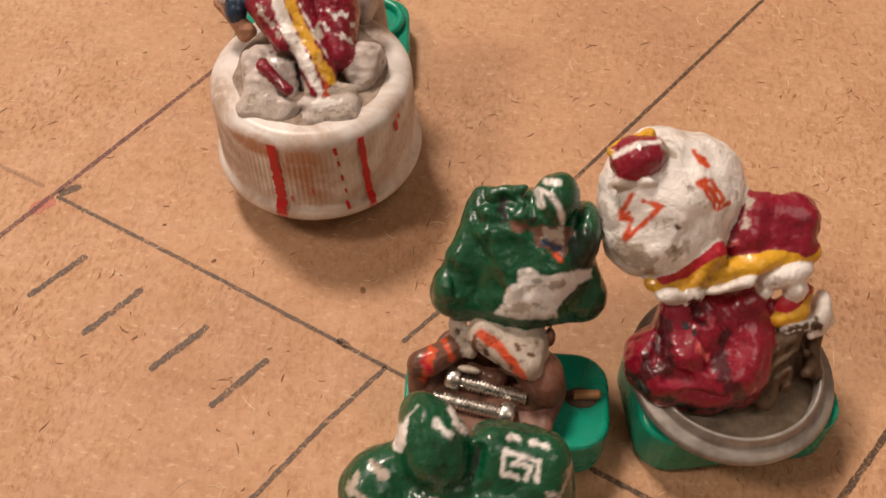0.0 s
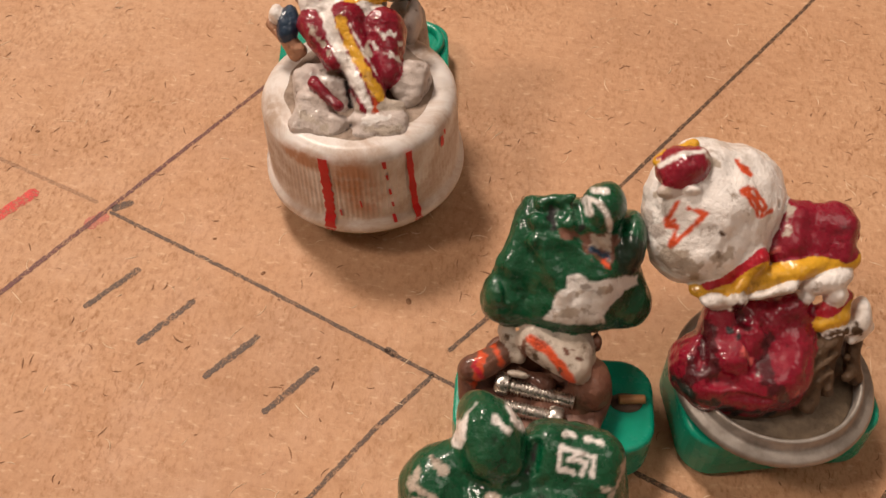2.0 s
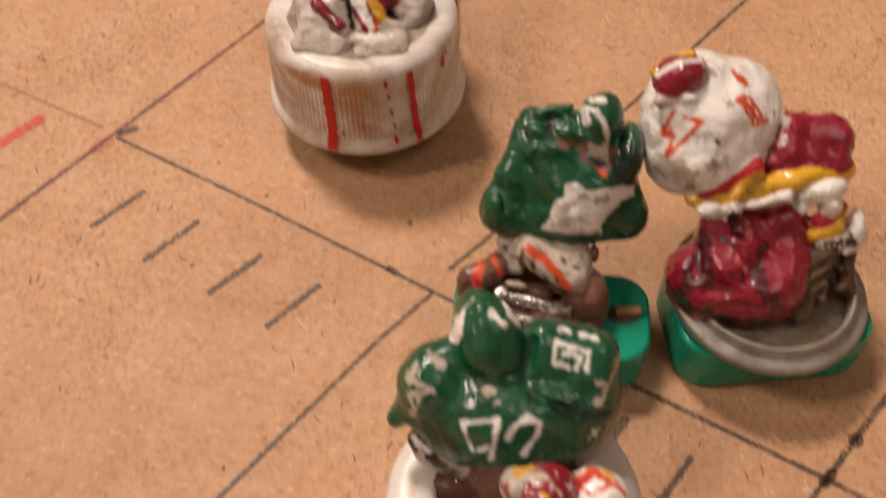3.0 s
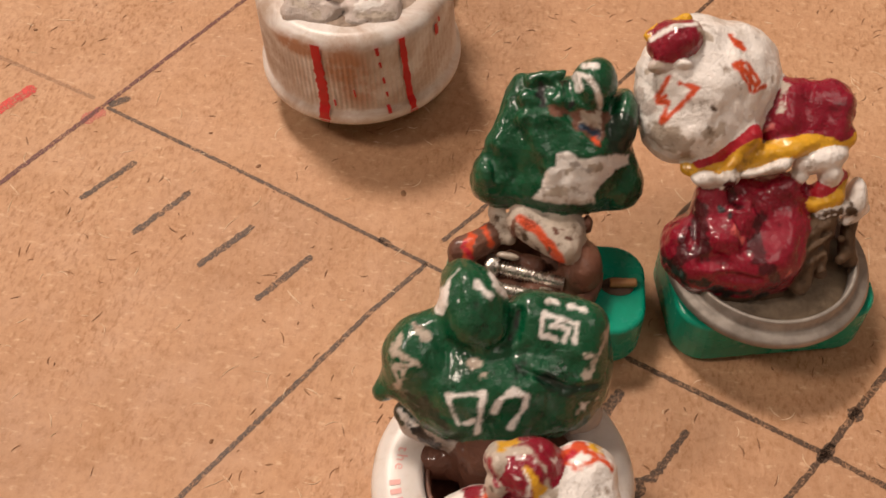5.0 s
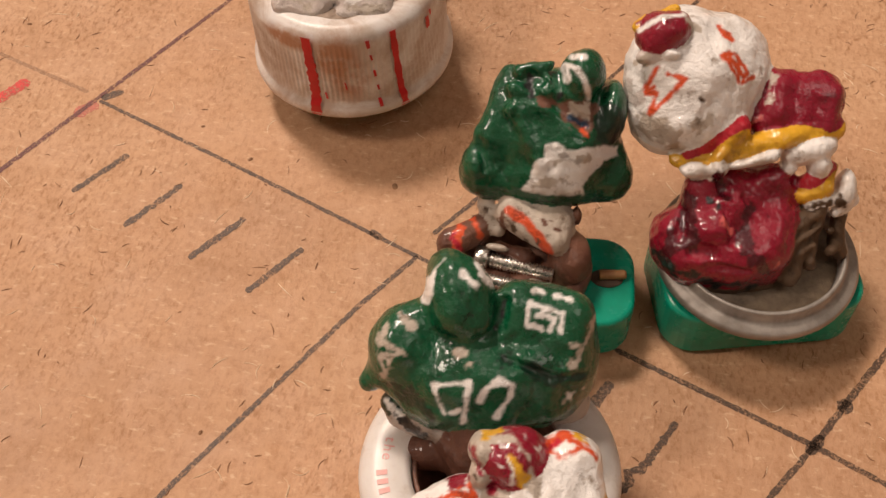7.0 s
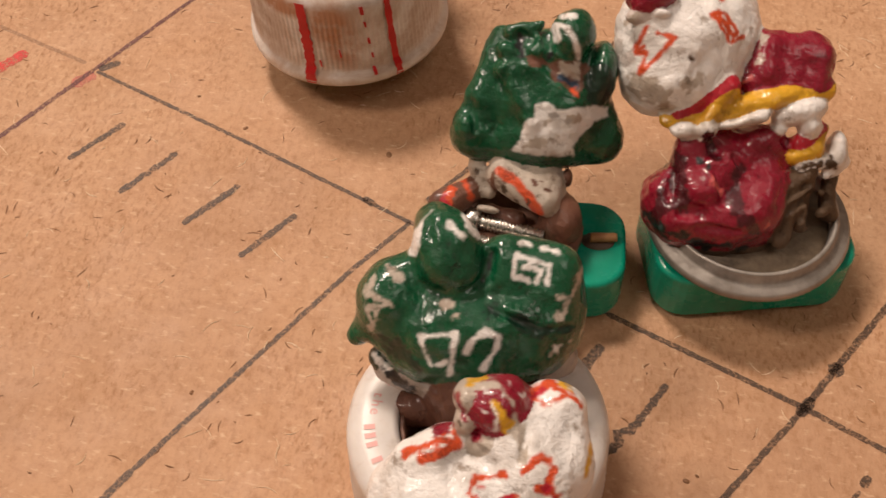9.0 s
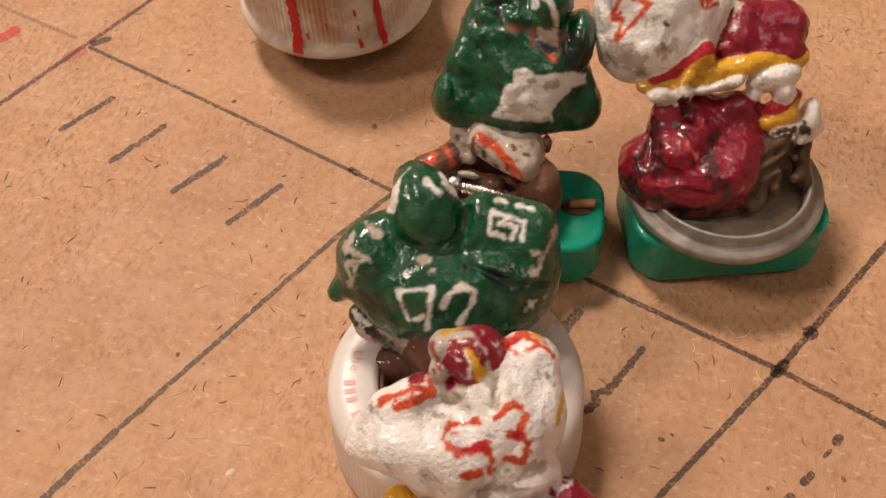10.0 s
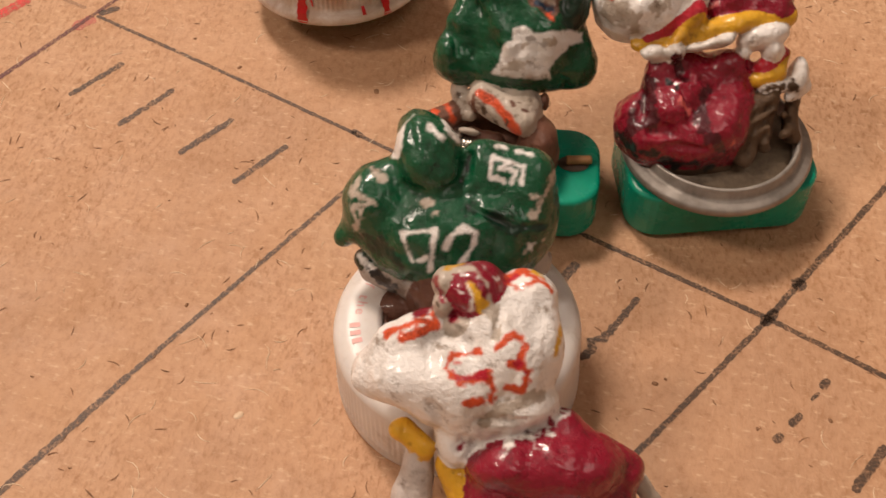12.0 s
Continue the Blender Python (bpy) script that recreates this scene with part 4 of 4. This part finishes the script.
# Slit blackened, crease and lower left darkened in green: shade painted as colour.
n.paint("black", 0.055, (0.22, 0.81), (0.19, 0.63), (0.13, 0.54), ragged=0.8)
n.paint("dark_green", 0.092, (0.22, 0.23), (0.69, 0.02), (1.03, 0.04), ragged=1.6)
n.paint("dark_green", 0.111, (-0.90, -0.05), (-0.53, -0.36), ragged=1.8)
n.paint("white", 0.060, (-0.15, 0.01), (-0.49, -0.02), ragged=0.6)
n.paint("white", 0.060, (-0.49, -0.02), (-0.46, -0.18), (-0.39, -0.33), ragged=0.6)
n.paint("white", 0.055, (-0.39, -0.33), (-0.24, -0.28), ragged=0.6)
n.paint("white", 0.060, (-0.15, 0.01), (-0.17, -0.18), (-0.20, -0.42), ragged=0.6)
n.paint("white", 0.074, (-0.04, -0.18), (0.04, -0.04), (0.16, 0.03), (0.28, -0.01), (0.27, -0.14), (0.13, -0.35), ragged=0.6)
n.paint("white", 0.046, (0.47, 0.80), (0.43, 0.58), (0.58, 0.54), ragged=0.7)
n.paint("white", 0.046, (0.47, 0.79), (0.80, 0.69), (0.77, 0.52), ragged=0.7)
n.paint("white", 0.042, (0.60, 0.67), (0.72, 0.64), (0.67, 0.52), ragged=0.7)
n.paint("white", 0.046, (0.54, 0.68), (0.60, 0.66), ragged=0.7)
n.paint("white", 0.051, (0.51, 0.92), (0.61, 0.90), ragged=0.8)
n.paint("white", 0.055, (0.74, 0.86), (0.89, 0.82), ragged=0.8)
n.paint("dirty", 0.069, (1.13, 0.62), (1.03, 0.39), (0.92, 0.15), ragged=1.2)
n.paint("dirty", 0.060, (1.03, 0.39), (0.90, 0.37), ragged=1.2)
n.paint("dirty", 0.065, (-0.97, 0.56), (-1.05, 0.42), (-0.80, 0.30), ragged=1)
n.paint("dirty", 0.065, (-0.80, 0.30), (-1.05, 0.26), (-0.98, 0.05), ragged=1)
n.paint("dirty", 0.069, (-0.84, 0.68), (-0.74, 0.57), ragged=1.2)
n.paint("dirty", 0.055, (-0.93, 0.25), (-1.01, 0.05), ragged=1.2)
n.paint("white", 0.092, (-0.54, 1.01), (-0.57, 0.84), ragged=0.7)
n.paint("white", 0.028, (-0.53, 1.00), (-0.46, 1.15), (-0.38, 1.25), ragged=0.5)
n.paint("white", 0.065, (-0.19, 1.11), (-0.07, 0.99), ragged=0.7)
n.paint("white", 0.060, (-0.06, 1.19), (0.09, 0.97), (-0.02, 1.10), ragged=0.6)
n.paint("dirty", 0.092, (-0.26, 0.30), (-0.20, 0.31), ragged=1)
n.paint("dirty", 0.042, (-0.14, 0.19), (-0.12, 0.18), ragged=1.2)
n.paint("white", 0.092, (-1.01, -0.27), (-0.88, -0.43), ragged=1)
n.paint("dirty", 0.037, (0.83, -0.19), (1.04, -0.09), ragged=2.2)
n.paint("white", 0.028, (0.86, -0.18), (0.95, -0.13), ragged=1.8)
# Black along the hem's groove, standing for the shade under it.
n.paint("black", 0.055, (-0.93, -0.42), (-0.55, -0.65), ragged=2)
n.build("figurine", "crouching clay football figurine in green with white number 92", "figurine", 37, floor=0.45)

# white figurine with an orange 53
w = Clay((1.6, 5.4, 1.8))
w.ball("maroon", (0.17, 1.00, 0.08), (0.35, 0.29, 0.38), 0, 0.03)
w.ball("dirty", (-0.06, 1.06, 0.08), (0.19, 0.19, 0.30), 0, 0.04)
w.ball("dirty", (-0.12, 0.85, 0.16), (0.13, 0.15, 0.20), 0, 0.03)
w.ball("dirty", (0.08, 0.65, 0.04), (0.26, 0.12, 0.26), 0, 0.05)
w.ball("white", (-0.42, 0.56, 0.02), (0.39, 0.21, 0.34), 26, 0.1)
w.ball("white", (0.75, 0.97, -0.14), (0.31, 0.22, 0.34), -6, 0.07)
w.ball("white", (0.51, 0.38, -0.05), (0.54, 0.70, 0.52), 0, 0.14)
w.ball("white", (-0.54, 0.16, -0.12), (0.47, 0.38, 0.50), -8, 0.14)
w.ball("white", (-0.04, 0.04, 0.00), (0.64, 0.47, 0.50), -18, 0.15)
w.ball("white", (0.43, -0.26, -0.06), (0.64, 0.26, 0.40), 14, 0.1)
w.ball("white", (-0.00, -0.53, -0.12), (0.21, 0.28, 0.30), 0, 0.08)
w.limb("white", (-0.68, 0.51, 0.05), (-0.90, 0.08, -0.05), 0.13, 0.14, 0.12)
w.ball("white", (0.90, 0.51, -0.10), (0.21, 0.47, 0.40), 6, 0.1)
w.limb("yellow", (-0.55, -0.46, -0.22), (-0.33, -0.64, -0.20), 0.13, 0.14, 0.06)
w.limb("stone", (-0.38, -0.75, -0.34), (-0.47, -1.16, -0.40), 0.17, 0.19, 0.06)
w.limb("stone", (-0.47, -1.16, -0.42), (-0.52, -1.51, -0.55), 0.19, 0.19, 0.06)
w.limb("yellow", (-0.05, -0.81, -0.18), (0.13, -1.15, -0.22), 0.14, 0.19, 0.06)
w.ball("maroon", (0.98, -0.81, -0.08), (0.75, 0.39, 0.44), 0, 0.08)
w.ball("maroon", (0.51, -0.76, -0.02), (0.38, 0.28, 0.40), 20, 0.1)
w.limb("maroon", (1.12, -0.41, -0.08), (1.75, -0.89, -0.24), 0.17, 0.21, 0.12)
w.limb("maroon", (0.39, -1.10, -0.20), (0.39, -1.84, -0.50), 0.34, 0.25, 0.1)
w.limb("maroon", (1.52, -1.21, -0.30), (1.73, -1.86, -0.60), 0.34, 0.25, 0.1)
w.limb("dirty", (1.93, -1.04, -0.45), (2.07, -1.23, -0.50), 0.10, 0.10, 0.05)
w.limb("stone", (2.0, 3.95, 0.25), (2.1, 4.2, 1.0), 0.36, 0.3, 0.1, True)
w.limb("stone", (2.95, 4.05, 0.25), (2.95, 4.3, 1.0), 0.36, 0.3, 0.1, True)
w.cut((0.45, 0.79, 0.37), (0.39, 0.55, 0.44), 0.030)
w.cut((-0.16, 0.70, 0.28), (0.05, 0.60, 0.30), 0.030)
w.cut((0.45, -0.07, 0.37), (0.62, -0.03, 0.36), 0.025)
w.cut((0.21, -0.27, 0.37), (0.70, -0.29, 0.28), 0.020)
w.cut((0.06, -0.60, 0.15), (0.09, -0.47, 0.22), 0.030)
w.cut((-0.12, -0.33, 0.29), (-0.24, -0.10, 0.44), 0.030)
w.patch("white", (-0.24, -0.29), (0.21, -0.10), (1.12, -0.27), (0.97, -0.37), (0.84, -0.46), (0.63, -0.47), (0.42, -0.47), (0.29, -0.60), (0.09, -0.70), (0.00, -0.51), ragged=1.6)
w.paint("maroon", 0.059, (-0.19, 1.08), (-0.12, 0.91), ragged=1)
w.paint("maroon", 0.059, (-0.04, 0.91), (-0.01, 0.72), ragged=1)
w.paint("dirty", 0.055, (0.00, 1.19), (0.18, 1.20), (0.32, 1.07), (0.34, 0.91), ragged=0.8)
w.paint("white", 0.038, (0.07, 1.15), (0.23, 1.12), ragged=0.8)
w.paint("yellow", 0.059, (-0.07, 1.24), (0.06, 1.28), ragged=0.6)
w.paint("yellow", 0.110, (0.15, 1.07), (0.28, 0.84), ragged=1)
w.paint("white", 0.038, (0.11, 1.10), (0.18, 0.92), (0.16, 0.83), ragged=0.8)
w.paint("white", 0.038, (-0.03, 1.04), (0.07, 0.98), ragged=0.8)
w.paint("white", 0.030, (0.29, 1.22), (0.42, 1.10), ragged=0.8)
w.paint("bark", 0.021, (-0.17, 0.87), (-0.15, 0.83), ragged=0.8)
w.paint("maroon", 0.119, (-0.39, 0.76), (-0.28, 0.80), ragged=1.2)
w.paint("orange", 0.064, (-0.67, 0.57), (-0.51, 0.64), (-0.33, 0.70), ragged=1.2)
w.paint("orange", 0.068, (-0.51, 0.53), (-0.32, 0.59), (-0.17, 0.62), (-0.28, 0.70), ragged=1.2)
w.paint("orange", 0.051, (-0.22, 0.76), (-0.18, 0.66), ragged=1.2)
w.paint("orange", 0.055, (0.53, 1.11), (0.68, 1.18), (0.84, 1.09), (0.63, 1.01), (0.53, 1.05), ragged=0.9)
w.paint("red", 0.038, (0.51, 1.06), (0.62, 1.12), ragged=0.9)
w.paint("orange", 0.059, (0.88, 1.08), (0.97, 0.98), ragged=1)
w.paint("yellow", 0.034, (0.80, 1.17), (0.91, 1.12), ragged=1)
w.paint("yellow", 0.076, (1.05, 0.60), (0.99, 0.36), ragged=0.8)
w.paint("orange", 0.072, (0.23, 0.40), (-0.02, 0.36), (-0.08, 0.24), ragged=1)
w.paint("orange", 0.081, (-0.08, 0.24), (0.07, 0.12), (0.32, 0.17), (0.39, 0.02), (0.34, -0.07), (0.14, -0.10), ragged=1)
w.paint("red", 0.042, (-0.07, 0.30), (0.05, 0.14), (0.29, 0.17), ragged=1.4)
w.paint("orange", 0.076, (0.41, 0.43), (0.57, 0.57), (0.70, 0.48), (0.65, 0.37), ragged=1)
w.paint("orange", 0.076, (0.54, 0.30), (0.73, 0.22), (0.66, 0.02), (0.51, 0.06), ragged=1)
w.paint("red", 0.034, (0.61, 0.29), (0.72, 0.18), ragged=1.4)
w.paint("pink", 0.068, (-0.07, 0.27), (0.07, 0.30), ragged=1.8)
w.paint("yellow", 0.093, (-0.58, -0.42), (-0.34, -0.57), ragged=1.4)
w.paint("dirty", 0.085, (0.29, -0.28), (0.79, -0.04), ragged=2.4)
w.paint("dirty", 0.051, (0.37, 0.79), (0.41, 0.55), ragged=2.2)
w.paint("white", 0.051, (0.91, -0.38), (0.95, -0.44), ragged=1.6)
w.paint("white", 0.051, (0.76, -0.45), (0.78, -0.51), ragged=1.6)
w.paint("white", 0.051, (0.52, -0.45), (0.54, -0.52), ragged=1.6)
w.paint("maroon", 0.042, (0.93, -0.22), (0.97, -0.35), ragged=1.4)
w.paint("maroon", 0.034, (0.09, -0.53), (0.04, -0.60), ragged=1.4)
w.paint("stone", 0.076, (-0.39, -0.65), (-0.50, -0.90), ragged=2)
w.build("figurine", "leaning clay football figurine in white with orange number 53", "figurine", 41, rough=0.026, floor=0.0)

# maroon figurine on the tall cap
c = Clay((-1.5, 13.6, 2.4))
c.block("stone", (-0.27, -0.70, 0.02), (0.55, 0.39, 0.18), 0, 0.12, 0.06)
c.block("stone", (-0.47, -0.37, 0.00), (0.46, 0.27, 0.16), 0, 0.12, 0.06)
c.block("stone", (-0.72, -0.88, 0.18), (0.28, 0.33, 0.26), -14, 0.16, 0.05)
c.block("stone", (-0.48, -1.05, 0.30), (0.30, 0.21, 0.20), -14, 0.15, 0.05)
c.block("stone", (-0.82, -0.46, 0.05), (0.19, 0.28, 0.25), 8, 0.15, 0.06)
c.block("stone", (0.20, -1.06, 0.28), (0.43, 0.23, 0.22), 5, 0.15, 0.05)
c.block("stone", (0.66, -0.39, 0.00), (0.23, 0.30, 0.26), -18, 0.13, 0.05)
c.block("stone", (0.59, -0.62, 0.02), (0.18, 0.16, 0.22), 10, 0.12, 0.05)
c.limb("maroon", (-0.72, 0.43, 0.10), (-0.42, -0.11, 0.24), 0.21, 0.19, 0.06)
c.limb("maroon", (-0.25, 0.42, 0.15), (0.12, -0.68, 0.36), 0.30, 0.19, 0.08)
c.limb("maroon", (0.25, 0.30, 0.05), (0.34, -0.26, 0.14), 0.35, 0.22, 0.08)
c.limb("maroon", (-0.68, -0.45, 0.38), (-0.33, -0.79, 0.46), 0.09, 0.08, 0.03)
c.limb("dirty", (-0.00, -0.77, 0.40), (0.47, -0.78, 0.34), 0.13, 0.12, 0.05)
c.limb("white", (-0.72, 0.75, 0.10), (-0.05, 0.61, 0.10), 0.21, 0.23, 0.06)
c.limb("yellow", (-0.21, 0.65, 0.26), (0.54, 0.88, 0.14), 0.09, 0.10, 0.04)
c.limb("maroon", (-0.26, 0.74, 0.26), (0.46, 0.94, 0.14), 0.06, 0.06, 0.04)
c.limb("white", (-0.04, 0.50, 0.20), (0.23, 0.55, 0.15), 0.12, 0.10, 0.05)
c.ball("maroon", (-0.37, 1.33, 0.00), (0.64, 0.41, 0.50), 0, 0.1)
c.ball("white", (-0.41, 1.75, 0.00), (0.62, 0.41, 0.50), 0, 0.1)
c.limb("skin", (-1.35, 0.48, -0.10), (-0.97, 0.07, -0.10), 0.07, 0.13, 0.05)
c.ball("blue", (-1.09, 0.46, -0.05), (0.16, 0.29, 0.20), -10, 0.04)
c.ball("white", (-1.24, 0.58, -0.05), (0.12, 0.16, 0.18), 20, 0.04)
c.limb("skin", (-1.00, 0.96, -0.05), (-0.81, 0.75, -0.05), 0.09, 0.13, 0.05)
c.cut((-0.22, -0.42, 0.23), (-0.18, -0.84, 0.20), 0.070)
c.cut((-0.17, -1.05, 0.47), (-0.33, -1.21, 0.48), 0.030)
c.cut((-0.58, -0.22, 0.28), (-0.27, -0.34, 0.19), 0.050)
c.cut((0.43, -0.37, 0.30), (0.54, -0.77, 0.44), 0.030)
# Black and brown along the cuts put shade into the gaps.
c.paint("black", 0.069, (-0.25, -0.41), (-0.18, -0.84), ragged=0.9)
c.paint("black", 0.041, (-0.17, -1.04), (-0.33, -1.21), ragged=0.8)
c.paint("bark", 0.073, (-0.59, -0.23), (-0.27, -0.36), ragged=1.5)
c.paint("white", 0.164, (-0.55, 0.65), (-0.47, 0.37), (-0.32, -0.02), (-0.11, -0.44), (0.05, -0.82), ragged=0.9)
c.paint("yellow", 0.137, (-0.31, 0.39), (-0.12, -0.05), (0.05, -0.34), (0.22, -0.67), ragged=0.9)
c.paint("white", 0.032, (-0.18, 0.32), (-0.03, 0.03), (0.19, -0.37), ragged=0.6)
c.paint("maroon", 0.059, (-0.18, -0.55), (0.02, -0.86), ragged=0.8)
c.paint("white", 0.055, (-0.67, -0.30), (-0.36, -0.41), ragged=1.4)
c.paint("orange", 0.059, (0.16, -0.71), (0.16, -0.84), ragged=1.6)
c.paint("white", 0.046, (0.19, 0.27), (0.30, 0.11), ragged=1.6)
c.paint("white", 0.055, (0.37, 0.23), (0.48, 0.08), ragged=1.6)
c.paint("white", 0.046, (0.32, -0.06), (0.50, -0.14), ragged=1.6)
c.paint("white", 0.037, (0.12, 0.14), (0.19, -0.02), ragged=1.6)
c.paint("dirty", 0.037, (-0.03, 0.26), (0.10, -0.10), ragged=2)
c.paint("maroon", 0.064, (-0.66, 0.84), (-0.59, 0.72), ragged=0.8)
c.paint("dirty", 0.055, (-0.75, 0.34), (-0.47, -0.07), ragged=1.8)
c.paint("dirty", 0.091, (-0.83, -0.89), (-0.43, -1.17), ragged=2.2)
c.paint("dirty", 0.091, (0.01, -1.13), (0.50, -1.09), ragged=2.2)
c.paint("white", 0.064, (0.01, -1.00), (0.37, -0.96), ragged=1.8)
c.build("figurine", "clay football figurine in maroon with grey feet on a tall cap", "figurine", 53, rough=0.03, crease=0.05, floor=1.95)

# piece behind the tall cap
green_base((-2.05, 15.75), (2.85, 1.7), 9, 0.50, "green plastic player base behind the tall white cap", (0.85, 0.25, 0.5))
b = Clay((-1.5, 13.6, 2.4))
b.limb("grey", (-1.25, 15.4, 0.55), (-1.2, 15.1, 1.9), 0.45, 0.30, 0.1, True)
b.limb("grey", (-2.3, 15.6, 0.55), (-1.9, 15.3, 1.9), 0.45, 0.35, 0.1, True)
b.ball("stone", (0.64, 0.61, -0.65), (0.16, 0.34, 0.25), -8, 0.05)
b.ball("green", (0.41, 1.12, -0.45), (0.34, 0.26, 0.40), 0, 0.06)
b.ball("green", (0.28, 1.61, -0.60), (0.55, 0.4, 0.5), 0, 0.1)
b.paint("dirty", 0.06, (0.14, 0.90), (0.65, 0.83), ragged=0.5)
b.build("figurine", "green clay football figurine against the maroon one", "figurine", 67, floor=0.5)

# ---------------------------------------------------------------- loose fibres in the board's face
def fibres(name, count, material, seed, length, width, label):
    rng = random.Random(seed)
    verts, faces = [], []
    for _ in range(count):
        x, y = rng.uniform(-9.5, 9), rng.uniform(2, 21)
        a, ln, bend = rng.uniform(0, 6.28), rng.uniform(*length), rng.uniform(-0.9, 0.9)
        wd, z = rng.uniform(*width), 0.004
        k0, k = len(verts), 4
        for i in range(k + 1):
            t = i / k
            aa = a + bend * (t - 0.5)
            cx, cy = x + (t - 0.5) * ln * math.cos(aa), y + (t - 0.5) * ln * math.sin(aa)
            h = wd * (1 - abs(2 * t - 1) ** 2 * 0.8) / 2
            nx, ny = -math.sin(aa) * h, math.cos(aa) * h
            top = z + 0.012 * math.sin(math.pi * t)
            verts += [(cx + nx, cy + ny, z), (cx, cy, top), (cx - nx, cy - ny, z)]
        for i in range(k):
            s = k0 + 3 * i
            faces += [(s, s + 1, s + 4, s + 3), (s + 1, s + 2, s + 5, s + 4)]
    ob = mesh_object(name, verts, faces, material, board, label)
    return tagged(ob, kind="stuff")


fibres("wood_fibre", 460, M_PALE, 5, (0.08, 0.34), (0.008, 0.017), "pale wood fibres in the board")
fibres("wood_fibre", 900, M_BROWN, 6, (0.04, 0.20), (0.010, 0.024), "brown wood flecks in the board")


def speck(x, y, r, material, label, seed):
    """A chip or dark spot lying in the board's face."""
    v, f = lathe([(0.0, 0.016), (0.7 * r, 0.014), (r, 0.003)], 14, lambda k, rr, z: 0.22 * r * math.sin(k * 0.9 + seed) * (rr > 0))
    ob = mesh_object("speck", v, f, material, board, label)
    ob.location = (x * CM, y * CM, 0)


speck(-1.06, 5.62, 0.052, M_PALE, "pale wood chip", 0)
speck(-3.62, 11.91, 0.025, M_BROWN, "dark speck in the board", 1)
speck(3.79, 6.82, 0.035, M_BROWN, "dark speck in the board", 2)
speck(3.91, 6.90, 0.021, M_BROWN, "dark speck in the board", 3)
speck(-0.55, 11.18, 0.049, M_BROWN, "dark speck in the board", 4)
speck(-2.17, 7.04, 0.028, M_BROWN, "dark speck in the board", 5)
speck(-2.74, 11.38, 0.035, M_BROWN, "dark speck in the board", 6)
speck(-1.02, 13.86, 0.021, M_BROWN, "dark speck in the board", 7)
speck(-7.12, 13.70, 0.035, M_BROWN, "dark speck in the board", 8)
speck(3.81, 18.54, 0.035, M_BROWN, "dark speck in the board", 9)
speck(5.83, 6.64, 0.028, M_BROWN, "dark speck in the board", 10)
speck(4.99, 6.40, 0.021, M_BROWN, "dark speck in the board", 11)
